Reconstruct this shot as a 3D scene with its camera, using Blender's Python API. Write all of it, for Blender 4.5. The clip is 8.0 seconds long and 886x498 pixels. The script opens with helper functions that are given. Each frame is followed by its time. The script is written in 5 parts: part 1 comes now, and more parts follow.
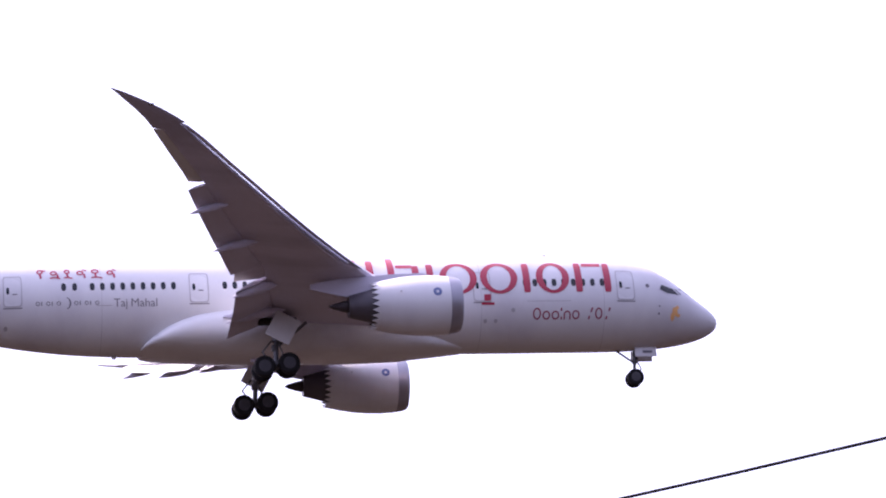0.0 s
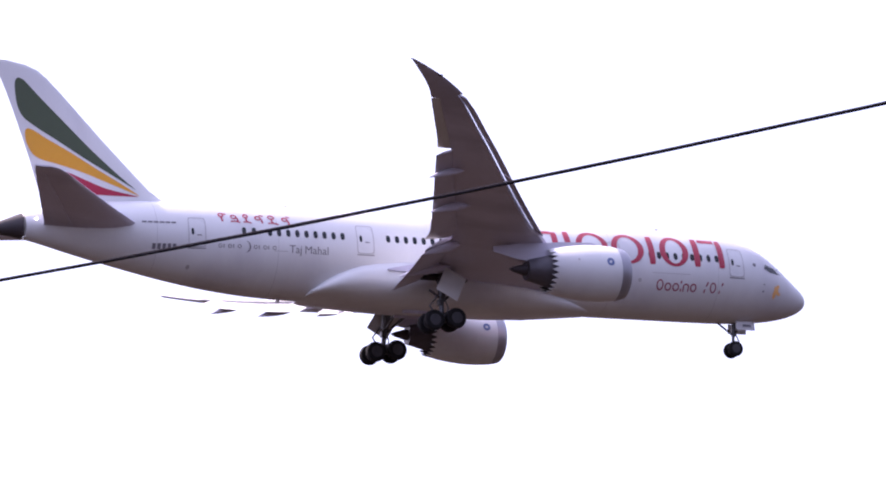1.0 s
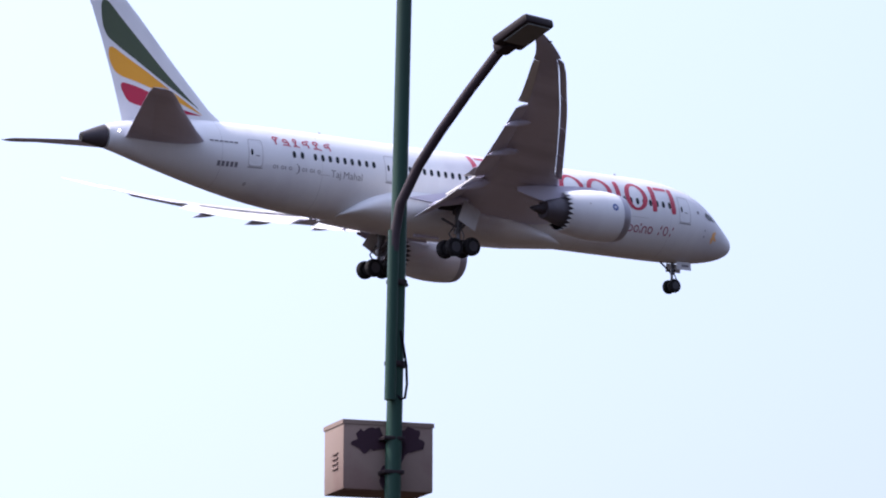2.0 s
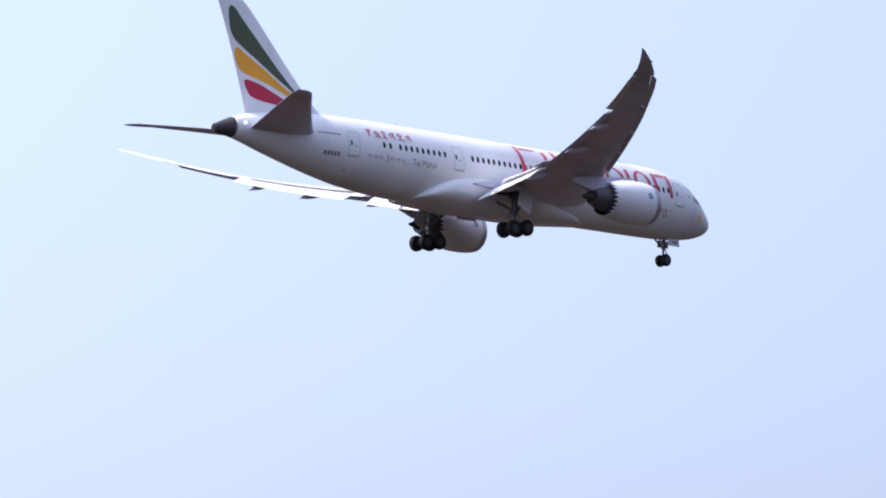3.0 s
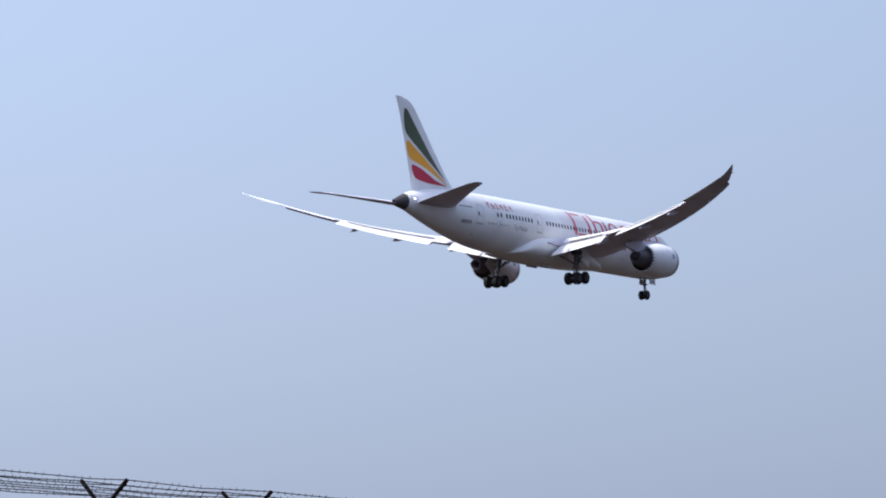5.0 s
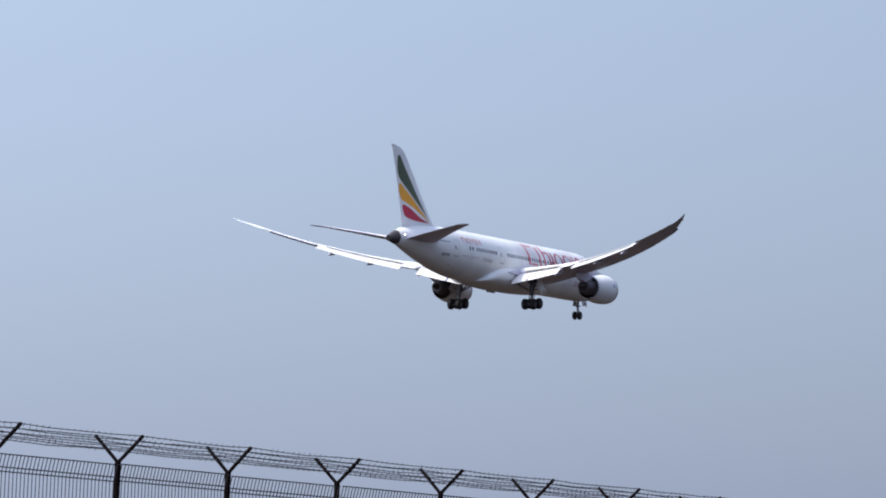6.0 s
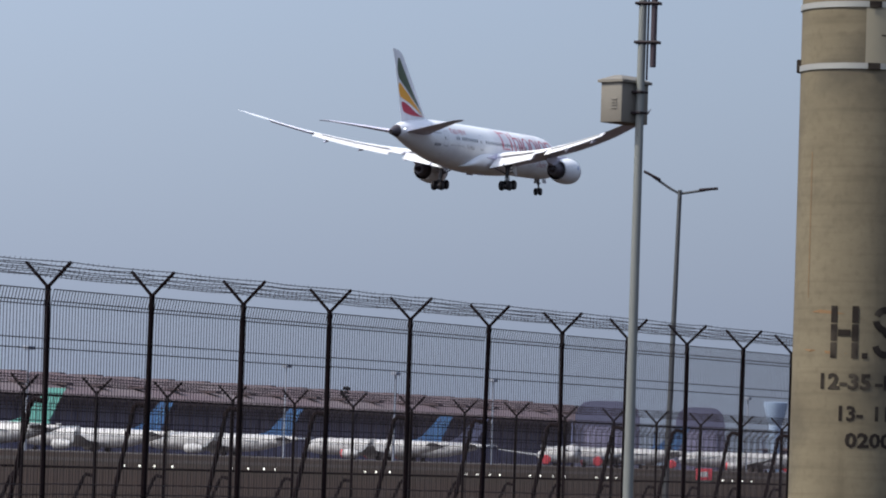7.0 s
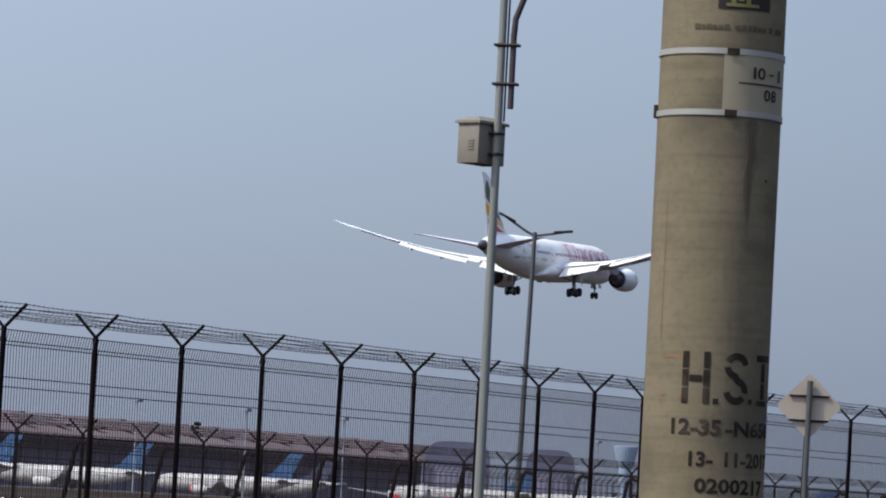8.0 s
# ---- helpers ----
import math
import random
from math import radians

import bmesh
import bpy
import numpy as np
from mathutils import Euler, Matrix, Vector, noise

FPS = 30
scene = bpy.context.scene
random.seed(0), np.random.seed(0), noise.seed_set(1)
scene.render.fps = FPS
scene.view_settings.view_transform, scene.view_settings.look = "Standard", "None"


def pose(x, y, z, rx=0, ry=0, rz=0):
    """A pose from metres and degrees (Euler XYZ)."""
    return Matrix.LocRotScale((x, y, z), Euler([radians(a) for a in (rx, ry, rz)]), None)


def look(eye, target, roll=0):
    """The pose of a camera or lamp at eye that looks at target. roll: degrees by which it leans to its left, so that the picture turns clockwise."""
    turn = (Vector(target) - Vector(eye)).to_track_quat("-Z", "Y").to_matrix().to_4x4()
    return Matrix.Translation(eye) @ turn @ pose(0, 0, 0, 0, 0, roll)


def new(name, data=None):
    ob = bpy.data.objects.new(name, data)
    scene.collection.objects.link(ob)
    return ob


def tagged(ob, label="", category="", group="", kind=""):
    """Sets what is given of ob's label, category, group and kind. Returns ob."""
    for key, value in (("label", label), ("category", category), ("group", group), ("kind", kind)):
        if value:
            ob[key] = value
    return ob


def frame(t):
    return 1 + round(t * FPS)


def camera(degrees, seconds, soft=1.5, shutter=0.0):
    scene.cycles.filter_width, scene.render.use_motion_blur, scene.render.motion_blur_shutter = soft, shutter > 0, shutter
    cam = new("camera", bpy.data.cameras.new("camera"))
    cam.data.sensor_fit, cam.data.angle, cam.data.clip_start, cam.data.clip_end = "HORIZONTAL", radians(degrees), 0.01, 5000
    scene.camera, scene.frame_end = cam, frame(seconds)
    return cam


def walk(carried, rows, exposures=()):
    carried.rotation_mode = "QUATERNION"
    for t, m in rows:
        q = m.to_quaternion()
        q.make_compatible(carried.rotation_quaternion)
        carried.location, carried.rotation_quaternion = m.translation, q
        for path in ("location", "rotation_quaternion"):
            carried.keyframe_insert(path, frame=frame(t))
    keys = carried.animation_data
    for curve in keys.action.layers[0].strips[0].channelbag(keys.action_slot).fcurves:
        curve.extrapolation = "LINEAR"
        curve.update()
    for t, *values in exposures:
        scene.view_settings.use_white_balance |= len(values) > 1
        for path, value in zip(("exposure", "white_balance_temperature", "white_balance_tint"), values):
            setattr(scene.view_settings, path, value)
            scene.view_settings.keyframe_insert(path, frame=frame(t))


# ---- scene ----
# the clip's camera darkens its picture as it pans down from the bright haze
EXPOSURES = ((0.0, 1.18, 6900, 34), (1.0, 1.12, 6800, 30), (1.5, 0.99, 6600, 20), (2.2, 0.83, 6500, 15), (3.5, 0.76, 6400, 12), (4.5, 0.60, 6400, 9), (6.0, 0.57, 6550, 6), (8.0, 0.52, 6650, 4))

EYE = Vector((0.0, 0.0, 1.6))
# seconds, heading, elevation and lean of the hand-held camera in degrees, and its rise in metres; heading 0 is the runway's direction (+y)
PAN = (
    (0.0, -81.601, 15.555, -2.411, 0.155),
    (0.3, -77.316, 14.193, -1.360, 0.060),
    (0.5, -75.319, 13.703, -1.361, 0.020),
    (1.0, -69.115, 13.553, -1.542, 0.00),
    (1.2, -66.508, 13.273, -1.107, -0.015),
    (1.5, -62.786, 11.210, 0.110, -0.040),
    (2.0, -56.820, 10.656, 0.180, 0.00),
    (2.2, -54.922, 10.662, 0.221, 0.00),
    (3.3, -45.269, 7.991, -0.022, 0.00),
    (3.5, -43.831, 8.041, 0.000, 0.00),
    (4.0, -40.429, 7.374, 0.769, 0.00),
    (4.5, -36.884, 5.887, 0.760, 0.00),
    (4.7, -36.238, 6.002, 0.851, 0.00),
    (5.8, -31.039, 5.307, 2.317, 0.00),
    (6.0, -30.101, 5.195, 2.416, 0.00),
    (6.5, -29.038, 3.414, 3.074, 0.00),
    (7.0, -26.194, 2.731, 1.899, 0.00),
    (7.5, -25.093, 3.050, 2.460, 0.00),
    (8.0, -24.298, 3.322, 2.993, 0.00),
)


def aim(az, el, lean, rise):
    a, e = radians(az), radians(el)
    eye = EYE + Vector((0, 0, rise))
    return look(eye, eye + Vector((math.sin(a) * math.cos(e), math.cos(a) * math.cos(e), math.sin(e))), lean)


cam = camera(11.623, 8.0, soft=2.0)
walk(cam, [(t, aim(*row)) for t, *row in PAN], exposures=EXPOSURES)

# ---- daylight: hazy sky, high sun behind and to the left ----
SUN_AZ, SUN_EL = -139.0, 50.0
world = bpy.data.worlds.new("sky")
scene.world = world
world.use_nodes = True
wn = world.node_tree.nodes
sky = wn.new("ShaderNodeTexSky")
sky.sky_type, sky.sun_disc = "NISHITA", False
sky.sun_elevation, sky.sun_rotation = radians(SUN_EL), radians(SUN_AZ)
sky.air_density, sky.dust_density, sky.ozone_density, sky.altitude = 1.0, 4.5, 2.0, 10
# thick humid haze evens the sky out to a pale lavender blue
wash = wn.new("ShaderNodeMix")
wash.data_type = "RGBA"
wash.inputs["Factor"].default_value = 0.50
wash.inputs["B"].default_value = (4.9, 5.8, 8.4, 1)
world.node_tree.links.new(sky.outputs[0], wash.inputs["A"])
# the haze scatters more light on the sun's side of the sky
wl = world.node_tree.links
way, near = wn.new("ShaderNodeTexCoord"), wn.new("ShaderNodeVectorMath")
near.operation = "DOT_PRODUCT"
near.inputs[1].default_value = (math.sin(radians(SUN_AZ)) * math.cos(radians(SUN_EL)), math.cos(radians(SUN_AZ)) * math.cos(radians(SUN_EL)), math.sin(radians(SUN_EL)))
gain, scatter = wn.new("ShaderNodeMath"), wn.new("ShaderNodeVectorMath")
gain.operation, scatter.operation = "MULTIPLY_ADD", "SCALE"
gain.inputs[1].default_value, gain.inputs[2].default_value = 1.1, 1.00
wl.new(way.outputs["Generated"], near.inputs[0])
wl.new(near.outputs["Value"], gain.inputs[0])
wl.new(wash.outputs["Result"], scatter.inputs[0])
wl.new(gain.outputs[0], scatter.inputs["Scale"])
wl.new(scatter.outputs[0], wn["Background"].inputs[0])
wn["Background"].inputs[1].default_value = 0.10
sun_data = bpy.data.lights.new("sun", "SUN")
sun_data.energy, sun_data.angle, sun_data.color = 3.1, radians(1.5), (1.0, 0.95, 0.87)
sun = new("sun", sun_data)
_a, _e = radians(SUN_AZ), radians(SUN_EL)
sun.matrix_world = look((0, 0, 300), Vector((0, 0, 300)) - Vector((math.sin(_a) * math.cos(_e), math.cos(_a) * math.cos(_e), math.sin(_e))))


# ---- materials ----
def material(name, color, rough=0.5, metal=0.0, var=0.12, scale=3.0, fine=40.0, bump=0.0, coat=0.0, dirt=None, dirt_amount=0.0, stretch=(1, 1, 1), spec=0.5):
    """A painted or raw surface: base colour with broad stains, fine grain, rough spots and a little relief."""
    m = bpy.data.materials.new(name)
    m.use_nodes = True
    n, l = m.node_tree.nodes, m.node_tree.links
    b = n["Principled BSDF"]
    b.inputs["Roughness"].default_value, b.inputs["Metallic"].default_value = rough, metal
    b.inputs["Coat Weight"].default_value, b.inputs["Specular IOR Level"].default_value = coat, spec
    co, mp = n.new("ShaderNodeTexCoord"), n.new("ShaderNodeMapping")
    mp.inputs["Scale"].default_value = stretch
    l.new(co.outputs["Object"], mp.inputs[0])
    big, small = n.new("ShaderNodeTexNoise"), n.new("ShaderNodeTexNoise")
    big.inputs["Scale"].default_value, big.inputs["Detail"].default_value = scale, 6
    small.inputs["Scale"].default_value, small.inputs["Detail"].default_value = fine, 4
    l.new(mp.outputs[0], big.inputs["Vector"])
    l.new(mp.outputs[0], small.inputs["Vector"])
    mix = n.new("ShaderNodeMix")
    mix.data_type = "RGBA"
    mix.inputs["A"].default_value = (*[c * (1 - var) for c in color], 1)
    mix.inputs["B"].default_value = (*[min(1, c * (1 + var)) for c in color], 1)
    add = n.new("ShaderNodeMath")
    add.operation = "MULTIPLY_ADD"
    add.inputs[1].default_value = 0.35
    l.new(small.outputs[0], add.inputs[0])
    sub = n.new("ShaderNodeMath")
    sub.operation = "MULTIPLY"
    sub.inputs[1].default_value = 0.65
    l.new(big.outputs[0], sub.inputs[0])
    l.new(sub.outputs[0], add.inputs[2])
    l.new(add.outputs[0], mix.inputs["Factor"])
    out = mix.outputs["Result"]
    if dirt:
        st = n.new("ShaderNodeTexNoise")
        st.inputs["Scale"].default_value, st.inputs["Detail"].default_value = scale * 0.45, 8
        l.new(mp.outputs[0], st.inputs["Vector"])
        ramp = n.new("ShaderNodeMapRange")
        ramp.inputs["From Min"].default_value, ramp.inputs["From Max"].default_value = 0.48, 0.68
        ramp.inputs["To Max"].default_value = dirt_amount
        l.new(st.outputs[0], ramp.inputs["Value"])
        mix2 = n.new("ShaderNodeMix")
        mix2.data_type = "RGBA"
        mix2.inputs["B"].default_value = (*dirt, 1)
        l.new(out, mix2.inputs["A"])
        l.new(ramp.outputs[0], mix2.inputs["Factor"])
        out = mix2.outputs["Result"]
    l.new(out, b.inputs["Base Color"])
    if bump:
        bp = n.new("ShaderNodeBump")
        bp.inputs["Strength"].default_value, bp.inputs["Distance"].default_value = bump, 0.02
        l.new(small.outputs[0], bp.inputs["Height"])
        l.new(bp.outputs[0], b.inputs["Normal"])
    return m


def glow(name, color, strength):
    m = material(name, color, 0.4)
    b = m.node_tree.nodes["Principled BSDF"]
    b.inputs["Emission Color"].default_value, b.inputs["Emission Strength"].default_value = (*color, 1), strength
    return m


M_WHITE = material("white_aircraft_paint", (0.655, 0.66, 0.685), 0.42, var=0.07, scale=0.35, fine=6, coat=0.12, dirt=(0.44, 0.42, 0.47), dirt_amount=0.7, stretch=(1, 1, 0.4))
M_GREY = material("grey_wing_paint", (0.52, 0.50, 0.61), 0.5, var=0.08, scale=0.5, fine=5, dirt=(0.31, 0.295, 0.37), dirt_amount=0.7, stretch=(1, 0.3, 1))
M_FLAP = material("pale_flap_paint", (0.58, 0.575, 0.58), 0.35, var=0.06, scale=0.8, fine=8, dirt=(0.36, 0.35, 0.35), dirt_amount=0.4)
# brighter copy of the wing grey, with the sun on the upper skin painted in
M_WINGTOP_LIT = material("sunlit_wing_top", (0.72, 0.72, 0.74), 0.4, var=0.06, scale=0.5, fine=5, dirt=(0.5, 0.5, 0.52), dirt_amount=0.4)
M_DARKGREY = material("dark_tail_cone_metal", (0.045, 0.036, 0.042), 0.6, 0.15, var=0.2, scale=2)
M_LIP = material("grey_inlet_lip_metal", (0.33, 0.32, 0.37), 0.35, 0.6, var=0.1, scale=2)
M_HOT = material("heat_stained_exhaust_metal", (0.040, 0.030, 0.036), 0.6, 0.3, var=0.3, scale=2)
M_CORE = material("worn_core_cowl_metal", (0.085, 0.075, 0.09), 0.5, 0.4, var=0.25, scale=2)
M_TYRE = material("tyre_rubber", (0.012, 0.011, 0.013), 0.85, spec=0.2, var=0.3, scale=8)
M_STEEL = material("gear_steel", (0.085, 0.083, 0.092), 0.4, 0.5, var=0.15, scale=6)
M_HUB = material("wheel_hub_metal", (0.05, 0.047, 0.055), 0.5, 0.5, var=0.15, scale=6)
M_PANE = material("dark_window_glass", (0.012, 0.013, 0.018), 0.08, var=0.2, scale=2)
M_LINE = material("grey_panel_line", (0.40, 0.39, 0.41), 0.6, var=0.1)
M_RED = material("red_lettering_paint", (0.40, 0.016, 0.048), 0.35, var=0.06, coat=0.3)
M_PURPLE = material("muted_red_lettering_paint", (0.30, 0.055, 0.085), 0.4, var=0.06)
M_GREYTXT = material("grey_lettering_paint", (0.16, 0.15, 0.17), 0.5, var=0.08)
M_FGREEN = material("dark_green_tail_paint", (0.045, 0.065, 0.030), 0.3, var=0.08, coat=0.3)
M_FYEL = material("yellow_tail_paint", (0.70, 0.315, 0.018), 0.3, var=0.05, coat=0.3)
M_FRED = material("red_tail_paint", (0.40, 0.012, 0.048), 0.3, var=0.05, coat=0.3)
M_ORANGE = material("orange_emblem_paint", (0.78, 0.42, 0.17), 0.4)
M_BLUEGREY = material("blue_emblem_paint", (0.10, 0.14, 0.30), 0.4)
M_LAMP = glow("tail_lamp_glow", (1.0, 0.95, 0.85), 6)


# ---- small builders ----
def mesh_of(name, bm, mat, smooth=35):
    bmesh.ops.recalc_face_normals(bm, faces=bm.faces)
    me = bpy.data.meshes.new(name)
    bm.to_mesh(me)
    bm.free()
    me.materials.append(mat)
    if smooth:
        me.shade_smooth()
        me.set_sharp_from_angle(angle=radians(smooth))
    return me


def part(name, bm, mat, parent=None, label="", smooth=35, matrix=None):
    me = bm if isinstance(bm, bpy.types.Mesh) else mesh_of(name, bm, mat, smooth)
    ob = new(name, me)
    if parent:
        ob.parent = parent
    if matrix is not None:
        ob.matrix_basis = matrix
    if label:
        ob["label"] = label
    return ob


def thing(name, label, category, group="", kind="", matrix=None):
    ob = tagged(new(name), label, category, group, kind)
    ob.empty_display_size = 0.2
    if matrix is not None:
        ob.matrix_basis = matrix
    return ob


def box(bm, c, size, m=None, bevel=0.0):
    """A box of that size round c, bevelled."""
    made = bmesh.ops.create_cube(bm, size=1)["verts"]
    t = Matrix.Translation(c) @ Matrix.Diagonal((*size, 1))
    bmesh.ops.transform(bm, matrix=(m @ t) if m is not None else t, verts=made)
    if bevel:
        edges = list({e for v in made for e in v.link_edges})
        bmesh.ops.bevel(bm, geom=edges, offset=bevel, segments=2, affect="EDGES", profile=0.5)
    return bm


def tube(bm, pts, r, seg=8, caps=True):
    """A round tube through points; r one radius or one for each point."""
    pts = [Vector(p) for p in pts]
    rs = r if isinstance(r, (list, tuple)) else [r] * len(pts)
    rings, side = [], None
    for i, p in enumerate(pts):
        d = (pts[min(i + 1, len(pts) - 1)] - pts[max(i - 1, 0)]).normalized()
        if side is None:
            side = d.cross(Vector((0, 0, 1)) if abs(d.z) < 0.9 else Vector((1, 0, 0))).normalized()
        side = (side - d * side.dot(d)).normalized()
        up = d.cross(side)
        rings.append([bm.verts.new(p + (side * math.cos(a) + up * math.sin(a)) * rs[i]) for a in (2 * math.pi * k / seg for k in range(seg))])
    for a, b in zip(rings, rings[1:]):
        for k in range(seg):
            bm.faces.new((a[k], a[(k + 1) % seg], b[(k + 1) % seg], b[k]))
    if caps:
        bm.faces.new(rings[0][::-1])
        bm.faces.new(rings[-1])
    return bm


def revolve(bm, profile, center, axis="y", seg=32, close=False):
    """Turns a profile of (along, radius) round an axis through center."""
    c = Vector(center)
    rings = []
    for a, r in profile:
        ring = []
        for k in range(seg):
            t = 2 * math.pi * k / seg
            u, v = r * math.cos(t), r * math.sin(t)
            ring.append(bm.verts.new(c + Vector({"y": (u, a, v), "x": (a, u, v), "z": (u, v, a)}[axis])))
        rings.append(ring)
    pairs = list(zip(rings, rings[1:])) + ([(rings[-1], rings[0])] if close else [])
    for a, b in pairs:
        for k in range(seg):
            bm.faces.new((a[k], a[(k + 1) % seg], b[(k + 1) % seg], b[k]))
    if not close:
        bm.faces.new(rings[0])
        bm.faces.new(rings[-1])
    return bm


def smooth_curve(xs, ys):
    """Soft interpolation through stations: cubic, with slopes that never overshoot."""
    xs, ys = np.array(xs, float), np.array(ys, float)
    h, d = np.diff(xs), np.diff(ys) / np.diff(xs)
    m = np.zeros(len(xs))
    m[0], m[-1] = d[0], d[-1]
    for i in range(1, len(xs) - 1):
        if d[i - 1] * d[i] > 0:
            m[i] = 2 * d[i - 1] * d[i] / (d[i - 1] + d[i])

    def at(x):
        x = min(max(x, xs[0]), xs[-1])
        i = min(int(np.searchsorted(xs, x, side="right")) - 1, len(xs) - 2)
        t = (x - xs[i]) / h[i]
        return float((2 * t**3 - 3 * t * t + 1) * ys[i] + (t**3 - 2 * t * t + t) * h[i] * m[i] + (3 * t * t - 2 * t**3) * ys[i + 1] + (t**3 - t * t) * h[i] * m[i + 1])
    return at


def loft(bm, rings, closed=True, caps=True):
    rows = [[bm.verts.new(p) for p in ring] for ring in rings]
    n = len(rows[0])
    for a, b in zip(rows, rows[1:]):
        for k in range(n if closed else n - 1):
            bm.faces.new((a[k], a[(k + 1) % n], b[(k + 1) % n], b[k]))
    if caps:
        bm.faces.new(rows[0][::-1])
        bm.faces.new(rows[-1])
    return bm


def letters(text, size, width_limit=0, bold=0.0):
    """The outline of a line of text as a flat bmesh, from x = 0, standing on y = 0."""
    cu = bpy.data.curves.new("text", "FONT")
    cu.body, cu.size, cu.resolution_u, cu.offset = text, size, 2, bold
    ob = bpy.data.objects.new("text", cu)
    scene.collection.objects.link(ob)
    me = bpy.data.meshes.new_from_object(ob.evaluated_get(bpy.context.evaluated_depsgraph_get()))
    bm = bmesh.new()
    bm.from_mesh(me)
    bpy.data.objects.remove(ob)
    bpy.data.meshes.remove(me)
    xs = [v.co.x for v in bm.verts]
    if width_limit:
        k = width_limit / (max(xs) - min(xs))
        for v in bm.verts:
            v.co.x *= k
    return bm


def cut_fine(bm, step, axis):
    """Cuts a flat bmesh at even steps along an axis (0: x, 1: y), so that it can follow a curved surface."""
    lo, hi = min(v.co[axis] for v in bm.verts), max(v.co[axis] for v in bm.verts)
    no = Vector((1, 0, 0)) if axis == 0 else Vector((0, 1, 0))
    k = lo + step
    while k < hi - 1e-4:
        bmesh.ops.bisect_plane(bm, geom=bm.verts[:] + bm.edges[:] + bm.faces[:], plane_co=no * k, plane_no=no)
        k += step
    return bm


def flat_shape(outline, hole=None):
    """A flat bmesh from an outline, less a hole (both lists of (x, y) of the same length)."""
    bm = bmesh.new()
    vs = [bm.verts.new((x, y, 0)) for x, y in outline]
    if hole:
        hs = [bm.verts.new((x, y, 0)) for x, y in hole]
        n = len(vs)
        for k in range(n):
            bm.faces.new((vs[k], vs[(k + 1) % n], hs[(k + 1) % n], hs[k]))
    else:
        bm.faces.new(vs)
        bmesh.ops.triangulate(bm, faces=bm.faces[:])
    return bm


def oval(cx, cy, rx, ry, n=20, power=2.0):
    pts = []
    for k in range(n):
        a = 2 * math.pi * k / n
        c, s = math.cos(a), math.sin(a)
        pts.append((cx + rx * math.copysign(abs(c) ** (2 / power), c), cy + ry * math.copysign(abs(s) ** (2 / power), s)))
    return pts


def rect(x0, y0, x1, y1):
    return [(x0, y0), (x1, y0), (x1, y1), (x0, y1)]


# ---- ground ----
def grassland():
    m = material("dry_grass", (0.025, 0.0165, 0.0125), 0.95, spec=0.03, var=0.35, scale=0.02, fine=0.6, dirt=(0.022, 0.017, 0.012), dirt_amount=0.8)
    return m


M_GRASS = grassland()
M_TARMAC = material("tarmac", (0.030, 0.025, 0.022), 0.9, spec=0.05, var=0.25, scale=0.05, fine=3)
M_APRON = material("apron_concrete", (0.085, 0.075, 0.072), 0.85, spec=0.1, var=0.15, scale=0.03, fine=0.5)
M_POST = material("rusted_dark_fence_steel", (0.006, 0.0042, 0.005), 0.85, 0.0, spec=0.03, var=0.35, scale=8, fine=60, dirt=(0.011, 0.006, 0.007), dirt_amount=0.5)
M_MESH = material("dull_dark_mesh_wire", (0.026, 0.021, 0.023), 0.7, 0.0, spec=0.1, var=0.3, scale=10)
M_WIRE = material("dark_fence_wire", (0.018, 0.014, 0.017), 0.8, 0.0, spec=0.08, var=0.3, scale=10)
M_GALV = material("galvanised_lamp_pole", (0.125, 0.130, 0.125), 0.6, 0.1, var=0.15, scale=3, fine=50, dirt=(0.08, 0.08, 0.075), dirt_amount=0.5, stretch=(1, 1, 0.25))
M_TWIN = material("dull_dark_lamp_post", (0.036, 0.038, 0.042), 0.65, var=0.15, scale=2, fine=30)
M_GREENPOLE = material("green_painted_pole", (0.012, 0.042, 0.031), 0.5, 0.0, spec=0.2, var=0.2, scale=3, fine=50, dirt=(0.022, 0.018, 0.016), dirt_amount=0.5, stretch=(1, 1, 0.25))
M_LAMPDARK = material("dark_lamp_housing", (0.020, 0.014, 0.017), 0.6, 0.0, spec=0.15, var=0.2, scale=6)
M_LAMPARM = material("dull_purple_grey_arm_paint", (0.040, 0.030, 0.037), 0.6, spec=0.15, var=0.25, scale=5, fine=50)
M_BOX = material("weathered_beige_box_paint", (0.205, 0.152, 0.132), 0.7, spec=0.15, var=0.10, scale=5, fine=60, dirt=(0.12, 0.045, 0.045), dirt_amount=0.6)
M_BOX2 = material("pale_box_paint", (0.125, 0.111, 0.093), 0.65, var=0.14, scale=5, fine=60, dirt=(0.14, 0.115, 0.095), dirt_amount=0.3)
M_RUST = material("rust_stain", (0.022, 0.004, 0.015), 0.85, var=0.5, scale=14, fine=80)
M_CONC = material("pole_concrete", (0.128, 0.106, 0.072), 0.9, var=0.28, scale=7.0, fine=38, bump=0.045, spec=0.15, dirt=(0.066, 0.057, 0.043), dirt_amount=0.75, stretch=(1, 1, 1.5))


